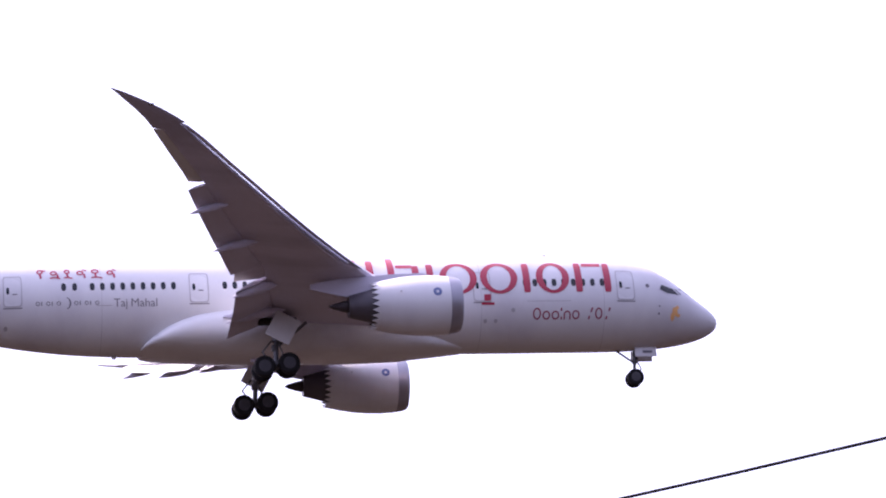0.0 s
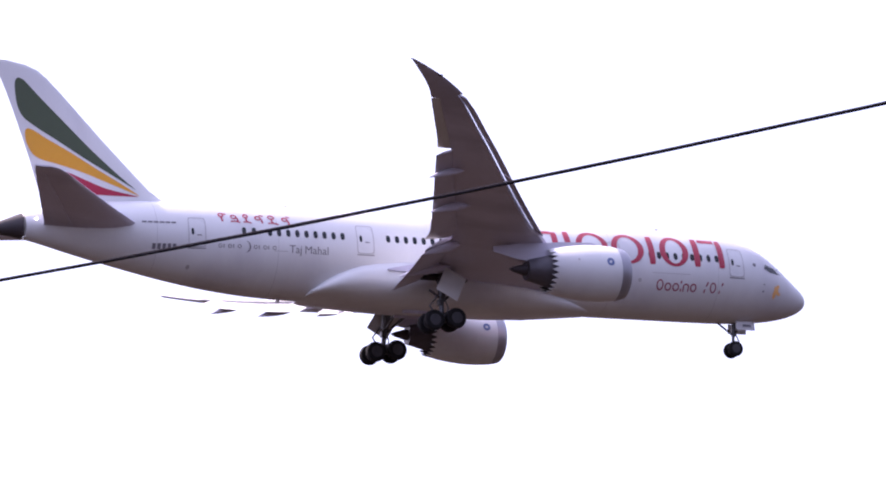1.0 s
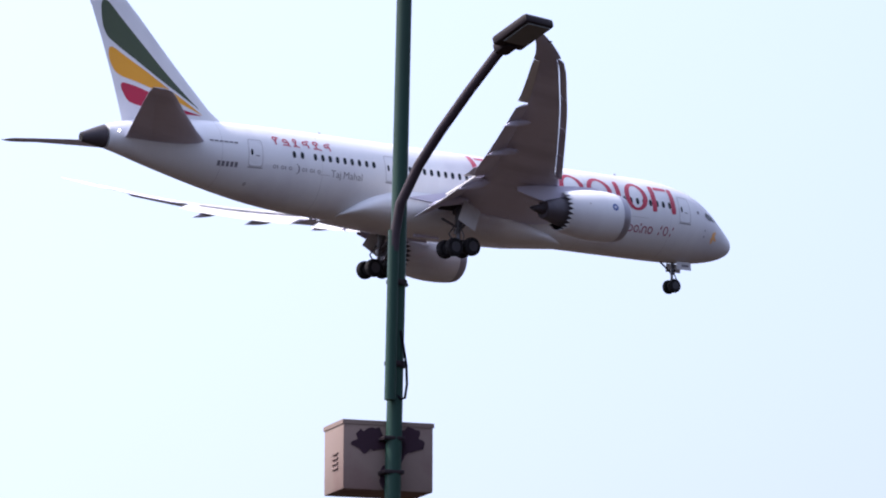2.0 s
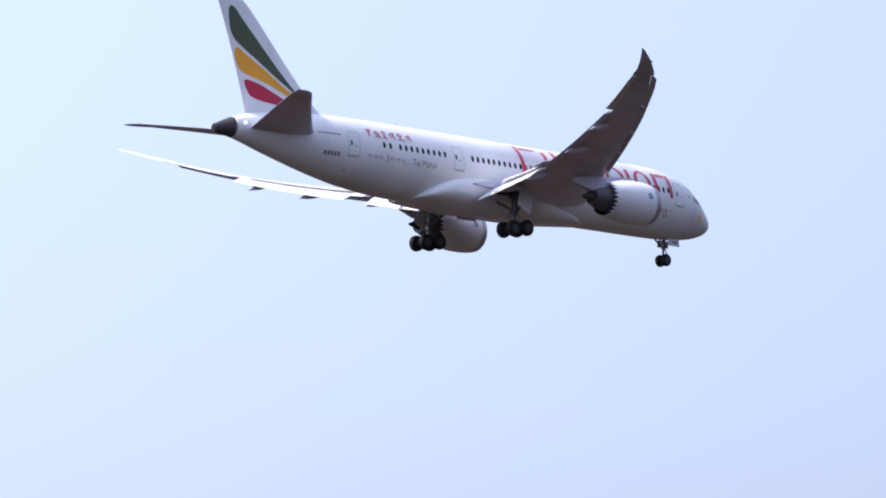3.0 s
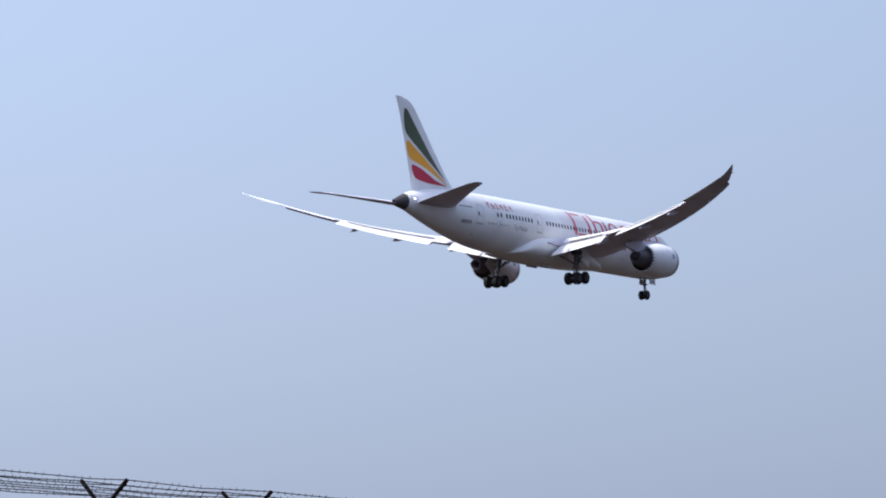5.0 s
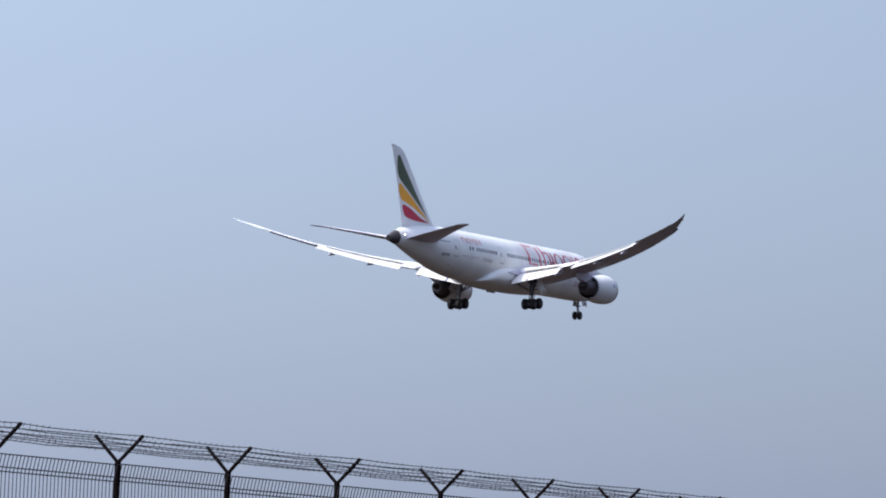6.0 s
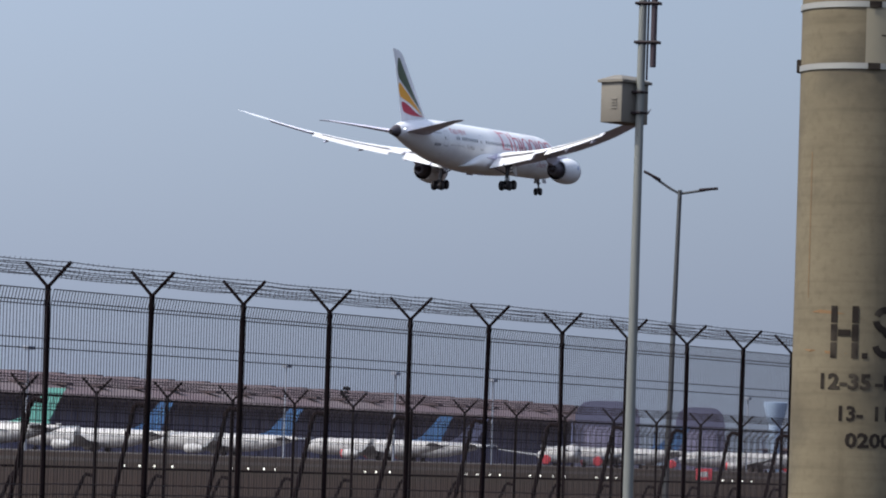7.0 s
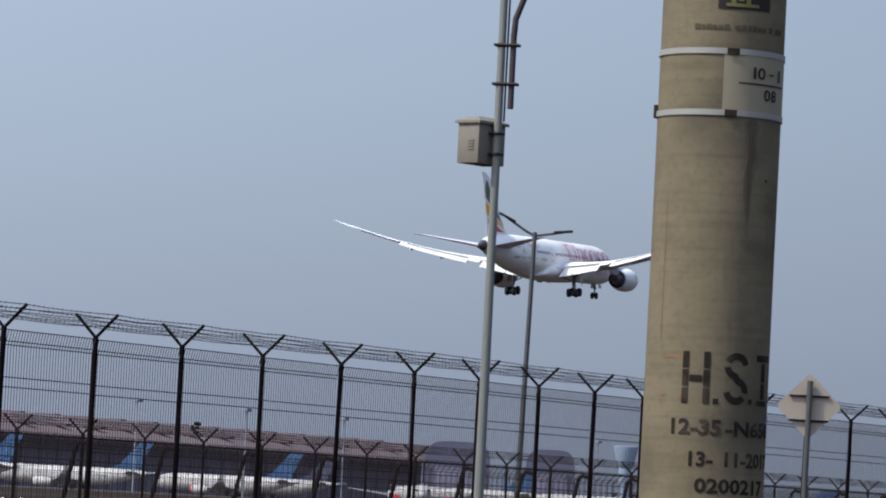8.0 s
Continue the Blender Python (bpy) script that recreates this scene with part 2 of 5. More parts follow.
def run_down(m, tint, amount):
    """Long dark rain streaks and broad blotches over a concrete surface."""
    n, l = m.node_tree.nodes, m.node_tree.links
    b = n["Principled BSDF"]
    under = b.inputs["Base Color"].links[0].from_socket
    co = n.new("ShaderNodeTexCoord")
    for stretch, lo, hi, part_amount in (((11, 11, 1.1), 0.54, 0.72, amount), ((4, 4, 9), 0.52, 0.70, amount * 0.6), ((60, 60, 50), 0.50, 0.75, amount * 0.5), ((2.5, 2.5, 75), 0.50, 0.72, amount * 0.45)):
        mp, nz, rm, mx = n.new("ShaderNodeMapping"), n.new("ShaderNodeTexNoise"), n.new("ShaderNodeMapRange"), n.new("ShaderNodeMix")
        mp.inputs["Scale"].default_value = stretch
        nz.inputs["Scale"].default_value, nz.inputs["Detail"].default_value = 1.0, 7
        rm.inputs["From Min"].default_value, rm.inputs["From Max"].default_value, rm.inputs["To Max"].default_value = lo, hi, part_amount
        mx.data_type = "RGBA"
        mx.inputs["B"].default_value = (*tint, 1)
        l.new(co.outputs["Object"], mp.inputs[0])
        l.new(mp.outputs[0], nz.inputs["Vector"])
        l.new(nz.outputs[0], rm.inputs["Value"])
        l.new(rm.outputs[0], mx.inputs["Factor"])
        l.new(under, mx.inputs["A"])
        under = mx.outputs["Result"]
    l.new(under, b.inputs["Base Color"])


run_down(M_CONC, (0.066, 0.053, 0.036), 0.65)
M_BAND = material("steel_strap", (0.22, 0.215, 0.20), 0.5, 0.2, var=0.12, scale=12)
M_BLACKPAINT = material("black_stencil_paint", (0.020, 0.016, 0.014), 0.9, spec=0.05, var=0.5, scale=30, fine=90, dirt=(0.07, 0.058, 0.045), dirt_amount=0.6)
M_PLATE = material("pale_sign_plate", (0.185, 0.160, 0.112), 0.6, var=0.18, scale=8)
M_SIGNBACK = material("weathered_sign_back", (0.255, 0.218, 0.186), 0.6, 0.1, var=0.12, scale=4, fine=40)
M_CABLE = material("black_cable", (0.010, 0.009, 0.014), 0.8, var=0.2, spec=0.05)
M_ROOF = material("brown_terminal_roof", (0.082, 0.052, 0.060), 0.8, var=0.15, scale=0.05, fine=0.8, dirt=(0.12, 0.10, 0.10), dirt_amount=0.5)
# distance haze is put into the facade and far grey, lifted towards blue
M_FACADE = material("haze_tinted_facade", (0.17, 0.16, 0.25), 0.7, var=0.3, scale=0.08, fine=0.7)
M_FARGREY = material("haze_tinted_far_grey", (0.085, 0.086, 0.145), 0.8, var=0.12, scale=0.1, fine=1)
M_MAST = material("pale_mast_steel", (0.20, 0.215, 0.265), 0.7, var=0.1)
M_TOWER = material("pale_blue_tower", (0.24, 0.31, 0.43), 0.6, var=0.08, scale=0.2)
M_JETW = material("parked_jet_white", (0.44, 0.425, 0.43), 0.5, var=0.12, scale=0.3, fine=3)
M_JETBLUE = material("blue_tail_paint", (0.026, 0.085, 0.21), 0.4, var=0.15, scale=0.4)
M_JETSTREAK = material("pale_blue_streak_paint", (0.07, 0.18, 0.33), 0.4, var=0.1, scale=0.4)
M_JETGREEN = material("sea_green_tail_paint", (0.09, 0.27, 0.24), 0.4, var=0.15, scale=0.4)
M_JETDARK = material("navy_tail_paint", (0.05, 0.055, 0.11), 0.4, var=0.15, scale=0.4)
M_JETGREY = material("jet_wing_grey", (0.26, 0.27, 0.30), 0.5, var=0.1, scale=0.4)
M_COVER = material("red_engine_cover", (0.55, 0.05, 0.07), 0.7, var=0.1)
M_RUNLIGHT = glow("runway_lamp_glow", (1.0, 0.97, 0.88), 1.3)

bm = bmesh.new()
R = 4000
vs = [bm.verts.new((x, y, 0)) for x, y in ((-R, -R), (R, -R), (R, R), (-R, R))]
bm.faces.new(vs)
tagged(part("ground", bm, M_GRASS), "dry brown grass on a flat airfield", "ground", kind="structure")


def sheet(name, x0, x1, y0, y1, z, mat, label):
    bm = bmesh.new()
    box(bm, ((x0 + x1) / 2, (y0 + y1) / 2, z / 2), (x1 - x0, y1 - y0, z))
    tagged(part(name, bm, mat, smooth=0), label, "pavement", kind="structure")


sheet("runway", -279, -219, -700, 3200, 0.02, M_TARMAC, "dark tarmac runway across the grass")
sheet("apron", -560, -470, 250, 1700, 0.03, M_APRON, "pale concrete aircraft apron")
sheet("road", -11, 9, -400, 900, 0.02, M_TARMAC, "tarmac road beside the airport fence")


# ---- perimeter fences ----
def wire_panel(width, z0, zt, fold, rails):
    """A welded mesh panel along y: upright wires that fold over at the top, and cross wires."""
    bm = bmesh.new()
    step = 0.072
    n = int(width / step)

    def stick(a, b, r):
        d = (b - a).normalized()
        u = d.cross(Vector((0.31, 0.95, 0.05))).normalized() * r
        v = d.cross(u).normalized() * r
        ring = [[bm.verts.new(p + q) for q in (u + v, u - v, -u - v, -u + v)] for p in (a, b)]
        for k in range(4):
            bm.faces.new((ring[0][k], ring[0][(k + 1) % 4], ring[1][(k + 1) % 4], ring[1][k]))
    for k in range(n + 1):
        y = k * step
        p = [Vector((0, y, z0)), Vector((0, y, zt - fold)), Vector((0.04, y + 0.01, zt))]
        for a, b in zip(p, p[1:]):
            stick(a, b, 0.0036 if b is p[1] else 0.0040)
    for x, z in [(0.04, zt), (0.012, zt - fold * 0.75), (0, zt - fold)] + [(0, zt - q) for q in rails]:
        stick(Vector((x, 0, z)), Vector((x, width, z)), 0.0058)
    return mesh_of("mesh_panel", bm, M_MESH, 0)


def build_fence(name, label, m, y_list, top, arm_x, arm_z, post_r, fold, rails, solid_rails, brace):
    fence = thing(name, label, "fence", matrix=m)
    step = 2.4
    bm = bmesh.new()
    tube(bm, [(0, 0, 0), (0, 0, top)], post_r, 8)
    post_me = mesh_of("post", bm, M_POST)
    arms = []
    for sx in (1, -1):
        bm = bmesh.new()
        box(bm, (0, 0, 0), (0.036, 0.036, math.hypot(arm_x, arm_z) + 0.04), Matrix.Translation((sx * arm_x / 2, 0, top + arm_z / 2 - 0.01)) @ Euler((0, sx * math.atan2(arm_x, arm_z), 0)).to_matrix().to_4x4(), 0.004)
        arms.append(mesh_of("arm", bm, M_POST))
    panel_me = wire_panel(step - 0.06, 0.12, top - 0.035, fold, rails)
    bm = bmesh.new()
    tube(bm, [(-0.02, 0, top - 1.47), (-0.15, -0.02, top - 1.45), (-0.20, -0.03, top - 1.51), (-0.62, -0.10, 0)], 0.034, 7)
    brace_me = mesh_of("brace", bm, M_POST)
    rng = random.Random(11)
    for i, y in enumerate(y_list):
        lean = Matrix.Translation((0, y, 0)) @ Euler((radians(rng.uniform(-0.5, 0.5)), radians(rng.uniform(-0.6, 0.6)), radians(rng.uniform(-3, 3)))).to_matrix().to_4x4()
        p = part("post", post_me, M_POST, fence, matrix=lean)
        for a in arms:
            part("arm", a, M_POST, p)
        if brace:
            part("brace", brace_me, M_POST, p)
        if i + 1 < len(y_list):
            part("mesh_panel", panel_me, M_MESH, fence, matrix=Matrix.Translation((0, y + 0.03, rng.uniform(-0.012, 0.012))) @ Matrix.Diagonal((1, (y_list[i + 1] - y - 0.06) / (step - 0.06), 1, 1)))
    for z in solid_rails:
        bm = bmesh.new()
        tube(bm, [(0.03, y_list[0], z), (0.03, y_list[-1], z)], 0.022, 6)
        part("rail", bm, M_POST, fence)
    # barbed strands along the arms
    for sx, f in ((1, 1.0), (1, 0.82), (1, 0.64), (1, 0.47), (-1, 1.0), (-1, 0.82), (-1, 0.64), (-1, 0.47)):
        bm = bmesh.new()
        pts = []
        for i, y in enumerate(y_list[:-1]):
            for q in range(4):
                sag = 0.018 * (1 - (q / 2 - 1) ** 2) * (0.5 + rng.random())
                pts.append((sx * arm_x * f, y + step * q / 4, top + arm_z * f - sag))
        tube(bm, pts, 0.0052, 4)
        y = y_list[0]
        while y < y_list[-1] - 0.2:
            c = Vector((sx * arm_x * f, y, top + arm_z * f - 0.01))
            a = rng.uniform(0, 3.1)
            d = Vector((math.cos(a) * 0.5, 0.45, math.sin(a))) * 0.022
            tube(bm, [c - d, c + d], 0.0042, 3)
            y += 0.12
        part("barbed_wire", bm, M_WIRE, fence, smooth=0)
    return fence


# posts every 2.4 m, a few set unevenly
UNEVEN = {7: 0.22, 8: 0.10, 10: -0.19, 11: -0.50, 12: -0.3, 0: -0.10}
Y1 = [2.4 * k + UNEVEN.get(k, 0.0) for k in range(-16, 25)]
build_fence("perimeter_fence", "dark welded mesh fence with Y-shaped barbed wire arms", pose(-29.29, 45.555, 0, 0, 0, -2.31), Y1, 3.62, 0.33, 0.31, 0.039, 0.20, (0.63, 0.76, 1.55, 1.68, 2.5, 2.63), (), True)
Y2 = [2.4 * k for k in range(-12, 32)]
build_fence("inner_fence", "dark mesh fence with barbed wire arms farther into the airfield", pose(-39.93, 64.84, 0, 0, 0, -1.37), Y2, 2.53, 0.28, 0.27, 0.035, 0.24, (0.55, 0.68), (2.45, 1.20), True)


# ---- street lamps with their boxes ----
def street_lamp(x, y, mat, label, arm_az, height, r0, r1, lean=0.0, gap=0.012, dz=0.0):
    lamp = thing("street_lamp", label, "street lamp", "street lamps along the road", matrix=pose(x, y, 0) @ Matrix.Rotation(radians(lean), 4, (-0.843, 0.538, 0)))
    bm = bmesh.new()
    tube(bm, [(0, 0, 0), (0, 0, 3.4), (0, 0, height)], [r0, (r0 + r1) / 2, r1], 14)
    revolve(bm, [(0, 0.16), (0.03, 0.16), (0.03, 0.09)], (0, 0, 0), "z", 14)
    part("pole", bm, mat, lamp)
    a = radians(arm_az)
    d = Vector((math.sin(a), math.cos(a), 0))
    off = r1 + gap
    right, toward = Vector((0.545, 0.839, 0)), Vector((0.839, -0.545, 0))
    ctrl = [(off, 4.66), (off, 4.95), (off, 5.25), (off, 5.42 + dz), (off + 0.008, 5.56 + dz), (off + 0.07, 5.73 + dz), (off + 0.175, 5.87 + dz), (off + 0.35, 6.035 + dz), (off + 0.545, 6.17 + dz), (off + 0.64, 6.21 + dz)]
    base = Vector((0, 0, 0))
    if mat is M_GREENPOLE:
        # this arm rises from the road side of its pole
        base = toward * (r1 + 0.024) - right * 0.022
        ctrl = [(0, 4.66), (0, 5.0), (0, 5.3), (0.008, 5.42), (0.040, 5.56), (0.162, 5.73), (0.305, 5.87), (0.495, 6.035), (0.670, 6.175), (0.738, 6.22)]
        off = 0.0965
        bm = bmesh.new()
        tube(bm, [base + Vector((0, 0, z)) for z in (4.64, 4.9, 5.2, 5.44)], 0.0265, 12)
        part("arm_sleeve", bm, mat, lamp, "green painted sleeve")
    bm = bmesh.new()
    tube(bm, [base + d * u + Vector((0, 0, z)) for u, z in ctrl], 0.024, 12)
    part("arm", bm, M_LAMPARM, lamp, "curved dark lamp arm")
    m = Matrix.Translation(base + d * (off + 0.745) + Vector((0, 0, 6.255 + dz))) @ Euler((0, 0, -a)).to_matrix().to_4x4() @ Euler((radians(20), 0, 0)).to_matrix().to_4x4()
    bm = bmesh.new()
    box(bm, (0, 0, 0), (0.18, 0.235, 0.042), m, 0.012)
    box(bm, (0, -0.125, -0.004), (0.085, 0.085, 0.055), m, 0.015)
    head = part("lamp_head", bm, M_LAMPDARK, lamp, "flat dark lamp head")
    bm = bmesh.new()
    box(bm, (0, 0.02, -0.023), (0.14, 0.165, 0.010), m)
    part("lens", bm, M_GALV, head)
    green = mat is M_GREENPOLE
    for z in (4.815, 5.20) if green else (4.852, 5.155):
        bm = bmesh.new()
        revolve(bm, [(z - 0.014, r1 + 0.002), (z - 0.014, r1 + 0.011), (z + 0.014, r1 + 0.011), (z + 0.014, r1 + 0.002)], (0, 0, 0), "z", 14)
        if green:
            box(bm, base * 0.6 + Vector((0, 0, z)), (0.06, 0.06, 0.024), None, 0.005)
            for sgn in (1, -1):
                tube(bm, [Vector((d.y, -d.x, 0)) * 0.062 * sgn + Vector((0, 0, z)), Vector((d.y, -d.x, 0)) * 0.02 * sgn + Vector((0, 0, z))], 0.009, 6)
        else:
            for q in (-0.03, 0.03):
                tube(bm, [d * (-0.055) + Vector((-d.y, d.x, 0)) * q + Vector((0, 0, z)), d * (off + 0.05) + Vector((-d.y, d.x, 0)) * q + Vector((0, 0, z))], 0.0125, 6)
        part("clamp", bm, M_LAMPDARK, lamp)
    if not green:
        # a thin cable runs down beside the arm into the box
        bm = bmesh.new()
        tube(bm, [d * (r1 + 0.022) + Vector((0, 0, z)) for z in (4.56, 5.2, 6.0, 6.9)], 0.0075, 6)
        part("cable", bm, M_CABLE, lamp)
        return lamp
    bm = bmesh.new()
    tube(bm, [toward * 0.03 + right * u + Vector((0, 0, z)) for u, z in ((0.02, 4.97), (0.034, 4.90), (0.050, 4.81), (0.055, 4.72), (0.047, 4.655), (0.030, 4.65), (0.005, 4.67))], 0.007, 6)
    part("loose_cable", bm, M_CABLE, lamp)
    return lamp


def pole_box(x, y, z, w, dp, h, az, mat, label, roof, eave):
    """A steel box behind a pole; az: where its back points."""
    m = pose(x, y, z, 0, 0, 90 - az)
    ob = thing("control_box", label, "electrical box", "control boxes on the lamp poles", matrix=m)
    bm = bmesh.new()
    box(bm, (-dp / 2 - 0.05, 0, h / 2), (dp, w, h), None, 0.006)
    body = part("body", bm, mat, ob)
    bm = bmesh.new()
    loft(bm, [[Vector((-dp / 2 - 0.05 + sx * (dp / 2 + o), sy * (w / 2 + o), h + zz)) for sx, sy in ((1, 1), (-1, 1), (-1, -1), (1, -1))] for o, zz in ((eave, -0.01), (eave, 0.01), (-0.07, roof))])
    part("roof", bm, mat, ob, smooth=0)
    for k in range(4):
        bm = bmesh.new()
        box(bm, (-dp / 2 - 0.02, -w / 2 - 0.003, h * 0.34 + k * 0.023), (dp * 0.28, 0.008, 0.010), None, 0.002)
        part("louvre", bm, mat, ob, smooth=0)
    for zz in (0.25, 0.75):
        bm = bmesh.new()
        box(bm, (-0.01, 0, h * zz), (0.10, 0.10, 0.018), None, 0.004)
        part("bracket", bm, M_LAMPDARK, ob)
    return ob


street_lamp(-16.905, 10.687, M_GREENPOLE, "green steel street lamp with one curved arm", 80, 8.2, 0.042, 0.035, 1.05)
street_lamp(-13.484, 30.776, M_GALV, "grey galvanised street lamp with one curved arm", 80, 8.2, 0.045, 0.024, 0.0, 0.068, -0.2)
b1 = pole_box(-16.866, 10.748, 4.23, 0.44, 0.29, 0.315, 104, M_BOX, "weathered beige steel box on the green lamp pole", 0.012, 0.004)
b2 = pole_box(-13.484, 30.776, 4.225, 0.335, 0.205, 0.32, 104, M_BOX2, "pale steel box with a hipped lid on the grey lamp pole", 0.05, 0.02)
# rust stains on the back of the first box
rr = random.Random(8)
for cy, cz, ry, rz in ((0.095, 0.235, 0.085, 0.06), (-0.09, 0.235, 0.085, 0.06), (0.03, 0.19, 0.05, 0.09), (0.0, 0.05, 0.045, 0.07)):
    st = flat_shape([(ry * (0.9 + 0.18 * math.sin(3 * a + cy * 40) + 0.14 * math.sin(7 * a + cz * 60) + 0.1 * rr.random()) * math.cos(a), rz * (0.9 + 0.2 * math.sin(4 * a + cy * 30) + 0.12 * math.sin(9 * a) + 0.1 * rr.random()) * math.sin(a)) for a in np.linspace(0, 6.283, 44, endpoint=False)])
    for v in st.verts:
        v.co = Vector((-0.046, cy + v.co.x, cz + v.co.y))
    part("rust_stain", st, M_RUST, b1, "dark rust stain", smooth=0)

# twin-armed lamp deeper in the field
twin = thing("twin_street_lamp", "tall grey lamp post with two short lamp arms", "street lamp", matrix=pose(-46.85, 109.44, 0) @ Matrix.Rotation(radians(1.0), 4, (-0.392, 0.92, 0)))
bm = bmesh.new()
tube(bm, [(0, 0, 0), (0, 0, 9.1)], [0.088, 0.058], 12)
part("pole", bm, M_TWIN, twin)
for sg, rise in ((1, 0.10), (-1, 0.40)):
    bm = bmesh.new()
    d = Vector((0.92, 0.39, 0)) * sg
    tube(bm, [Vector((0, 0, 9.0)), d * 0.25 + Vector((0, 0, 9.02 + rise * 0.25)), d * 0.78 + Vector((0, 0, 9.05 + rise))], 0.035, 8)
    part("arm", bm, M_TWIN, twin)
    bm = bmesh.new()
    box(bm, (0, 0, 0), (0.52, 0.16, 0.07), Matrix.Translation(d * 0.78 + Vector((0, 0, 9.06 + rise))) @ Euler((0, -sg * math.atan2(rise, 0.85), math.atan2(d.y, d.x) if sg > 0 else math.atan2(-d.y, -d.x))).to_matrix().to_4x4(), 0.02)
    part("lamp_head", bm, M_LAMPDARK, twin)

# the overhead cable
bm = bmesh.new()
H = 5.68
pts = []
for k in np.linspace(1.209, -2.0, 30):
    pts.append(Vector((H * (-4.736 + 1.462 * k), H * (0.5557 + 1.108 * k), 1.6 + H * (1 - 0.062 * k * (1 - k)))))
tube(bm, pts, 0.0102, 8)
tagged(part("overhead_cable", bm, M_CABLE), "thin black overhead cable strung across the sky", "cable")


# ---- the concrete utility pole ----
PA, PD = radians(-20.748), 10.83
PX, PY = PD * math.sin(PA), PD * math.cos(PA)
upole = thing("utility_pole", "round grey concrete utility pole with black stencilled marks", "utility pole", matrix=pose(PX, PY, 0))


def pole_r(z):
    return 0.1545 - 0.0004 * z


bm = bmesh.new()
revolve(bm, [(z, pole_r(z) + 0.0003 * math.sin(z * 5.1)) for z in np.linspace(0, 12, 60)], (0, 0, 0), "z", 64)
part("shaft", bm, M_CONC, upole, "grey-brown weathered concrete shaft")


def on_pole(bm, u0, z0, off=0.0015):
    """Wraps a flat shape round the pole; u0 metres to the right of the line that faces the road side."""
    for v in bm.verts:
        z = z0 + v.co.y
        r = pole_r(z) + off
        a = (u0 + 0.0045 + v.co.x) / r
        f = PA + math.pi  # towards the viewer's side
        fx, fy = math.sin(f), math.cos(f)
        rx, ry = math.cos(PA), -math.sin(PA)
        v.co = Vector((r * (math.cos(a) * fx + math.sin(a) * rx), r * (math.cos(a) * fy + math.sin(a) * ry), z))
    return bm


def stencil(text, u0, z0, width, height, name="stencil_mark", off=0.0015, mat=None):
    bm = letters(text, 1.0, 0, 0.034 if name == "stencil_mark" else 0.008)
    xs, ys = [v.co.x for v in bm.verts], [v.co.y for v in bm.verts]
    for v in bm.verts:
        v.co.x = (v.co.x - min(xs)) / (max(xs) - min(xs)) * width
        v.co.y = (v.co.y - min(ys)) / (max(ys) - min(ys)) * height
    part(name, on_pole(cut_fine(bm, 0.008, 0), u0, z0, off), mat or M_BLACKPAINT, upole, "black stencilled characters", smooth=0)


def heavy(shapes, u0, z0):
    for r in shapes:
        part("stencil_mark", on_pole(cut_fine(flat_shape(r), 0.008, 0), u0, z0), M_BLACKPAINT, upole, "black stencilled characters", smooth=0)


# H in stencil pieces, the rest from the font
heavy([rect(0, 0, 0.016, 0.038), rect(0, 0.042, 0.016, 0.083), rect(0, 0.087, 0.016, 0.128), rect(0.053, 0, 0.069, 0.038), rect(0.053, 0.042, 0.069, 0.083), rect(0.053, 0.087, 0.069, 0.128), rect(0.019, 0.054, 0.050, 0.070), rect(0.079, 0.0, 0.093, 0.014)], -0.066, 1.873)


def big_s(u0, z0, w, h, t):
    pts = []
    for a in np.linspace(0.15, 4.55, 18):
        pts.append((w / 2 + (w / 2 - t / 2) * math.cos(a), h * 0.74 + (h * 0.26 - t / 2) * math.sin(a)))
    for a in np.linspace(1.4, -3.0, 18):
        pts.append((w / 2 + (w / 2 - t / 2) * math.cos(a), h * 0.26 + (h * 0.26 - t / 2) * math.sin(a)))
    bm = bmesh.new()
    rows = []
    for i, p in enumerate(pts):
        q0, q1 = pts[max(i - 1, 0)], pts[min(i + 1, len(pts) - 1)]
        d = Vector((q1[0] - q0[0], q1[1] - q0[1])).normalized()
        n = Vector((-d.y, d.x)) * t / 2
        rows.append((bm.verts.new((p[0] + n.x, p[1] + n.y, 0)), bm.verts.new((p[0] - n.x, p[1] - n.y, 0))))
    for i, (a, b) in enumerate(zip(rows, rows[1:])):
        if i not in (10, 11, 24, 25):
            bm.faces.new((a[0], a[1], b[1], b[0]))
    part("stencil_mark", on_pole(bm, u0, z0), M_BLACKPAINT, upole, "black stencilled characters", smooth=0)


big_s(0.038, 1.875, 0.068, 0.127, 0.017)
heavy([rect(0.110, 0.002, 0.122, 0.014), rect(0.135, 0.108, 0.200, 0.124), rect(0.158, 0.058, 0.176, 0.104), rect(0.158, 0.016, 0.176, 0.054), rect(0.140, 0.0, 0.190, 0.012)], 0.0, 1.876)
stencil("12-35", -0.0900, 1.796, 0.128, 0.040)
stencil("-N650", 0.0480, 1.796, 0.170, 0.039)
stencil("13-", -0.0400, 1.719, 0.060, 0.038)
stencil("11-2017", 0.0500, 1.720, 0.170, 0.038)
stencil("0200217", -0.0235, 1.654, 0.212, 0.038)
for z in (2.735, 2.583):
    bm = flat_shape(rect(-0.47, 0, 0.47, 0.0145))
    part("steel_strap", on_pole(cut_fine(bm, 0.02, 0), 0.0, z, 0.004), M_BAND, upole, "bright steel strap")
    part("strap_buckle", on_pole(cut_fine(flat_shape(rect(0.008, -0.001, 0.039, 0.0145)), 0.008, 0), 0.0, z, 0.008), M_BLACKPAINT, upole, smooth=0)
part("number_plate_blank", on_pole(cut_fine(flat_shape(rect(0.001, 0, 0.22, 0.160)), 0.012, 0), 0.0, 2.585, 0.0025), M_PLATE, upole, "pale sign plate strapped to the pole")
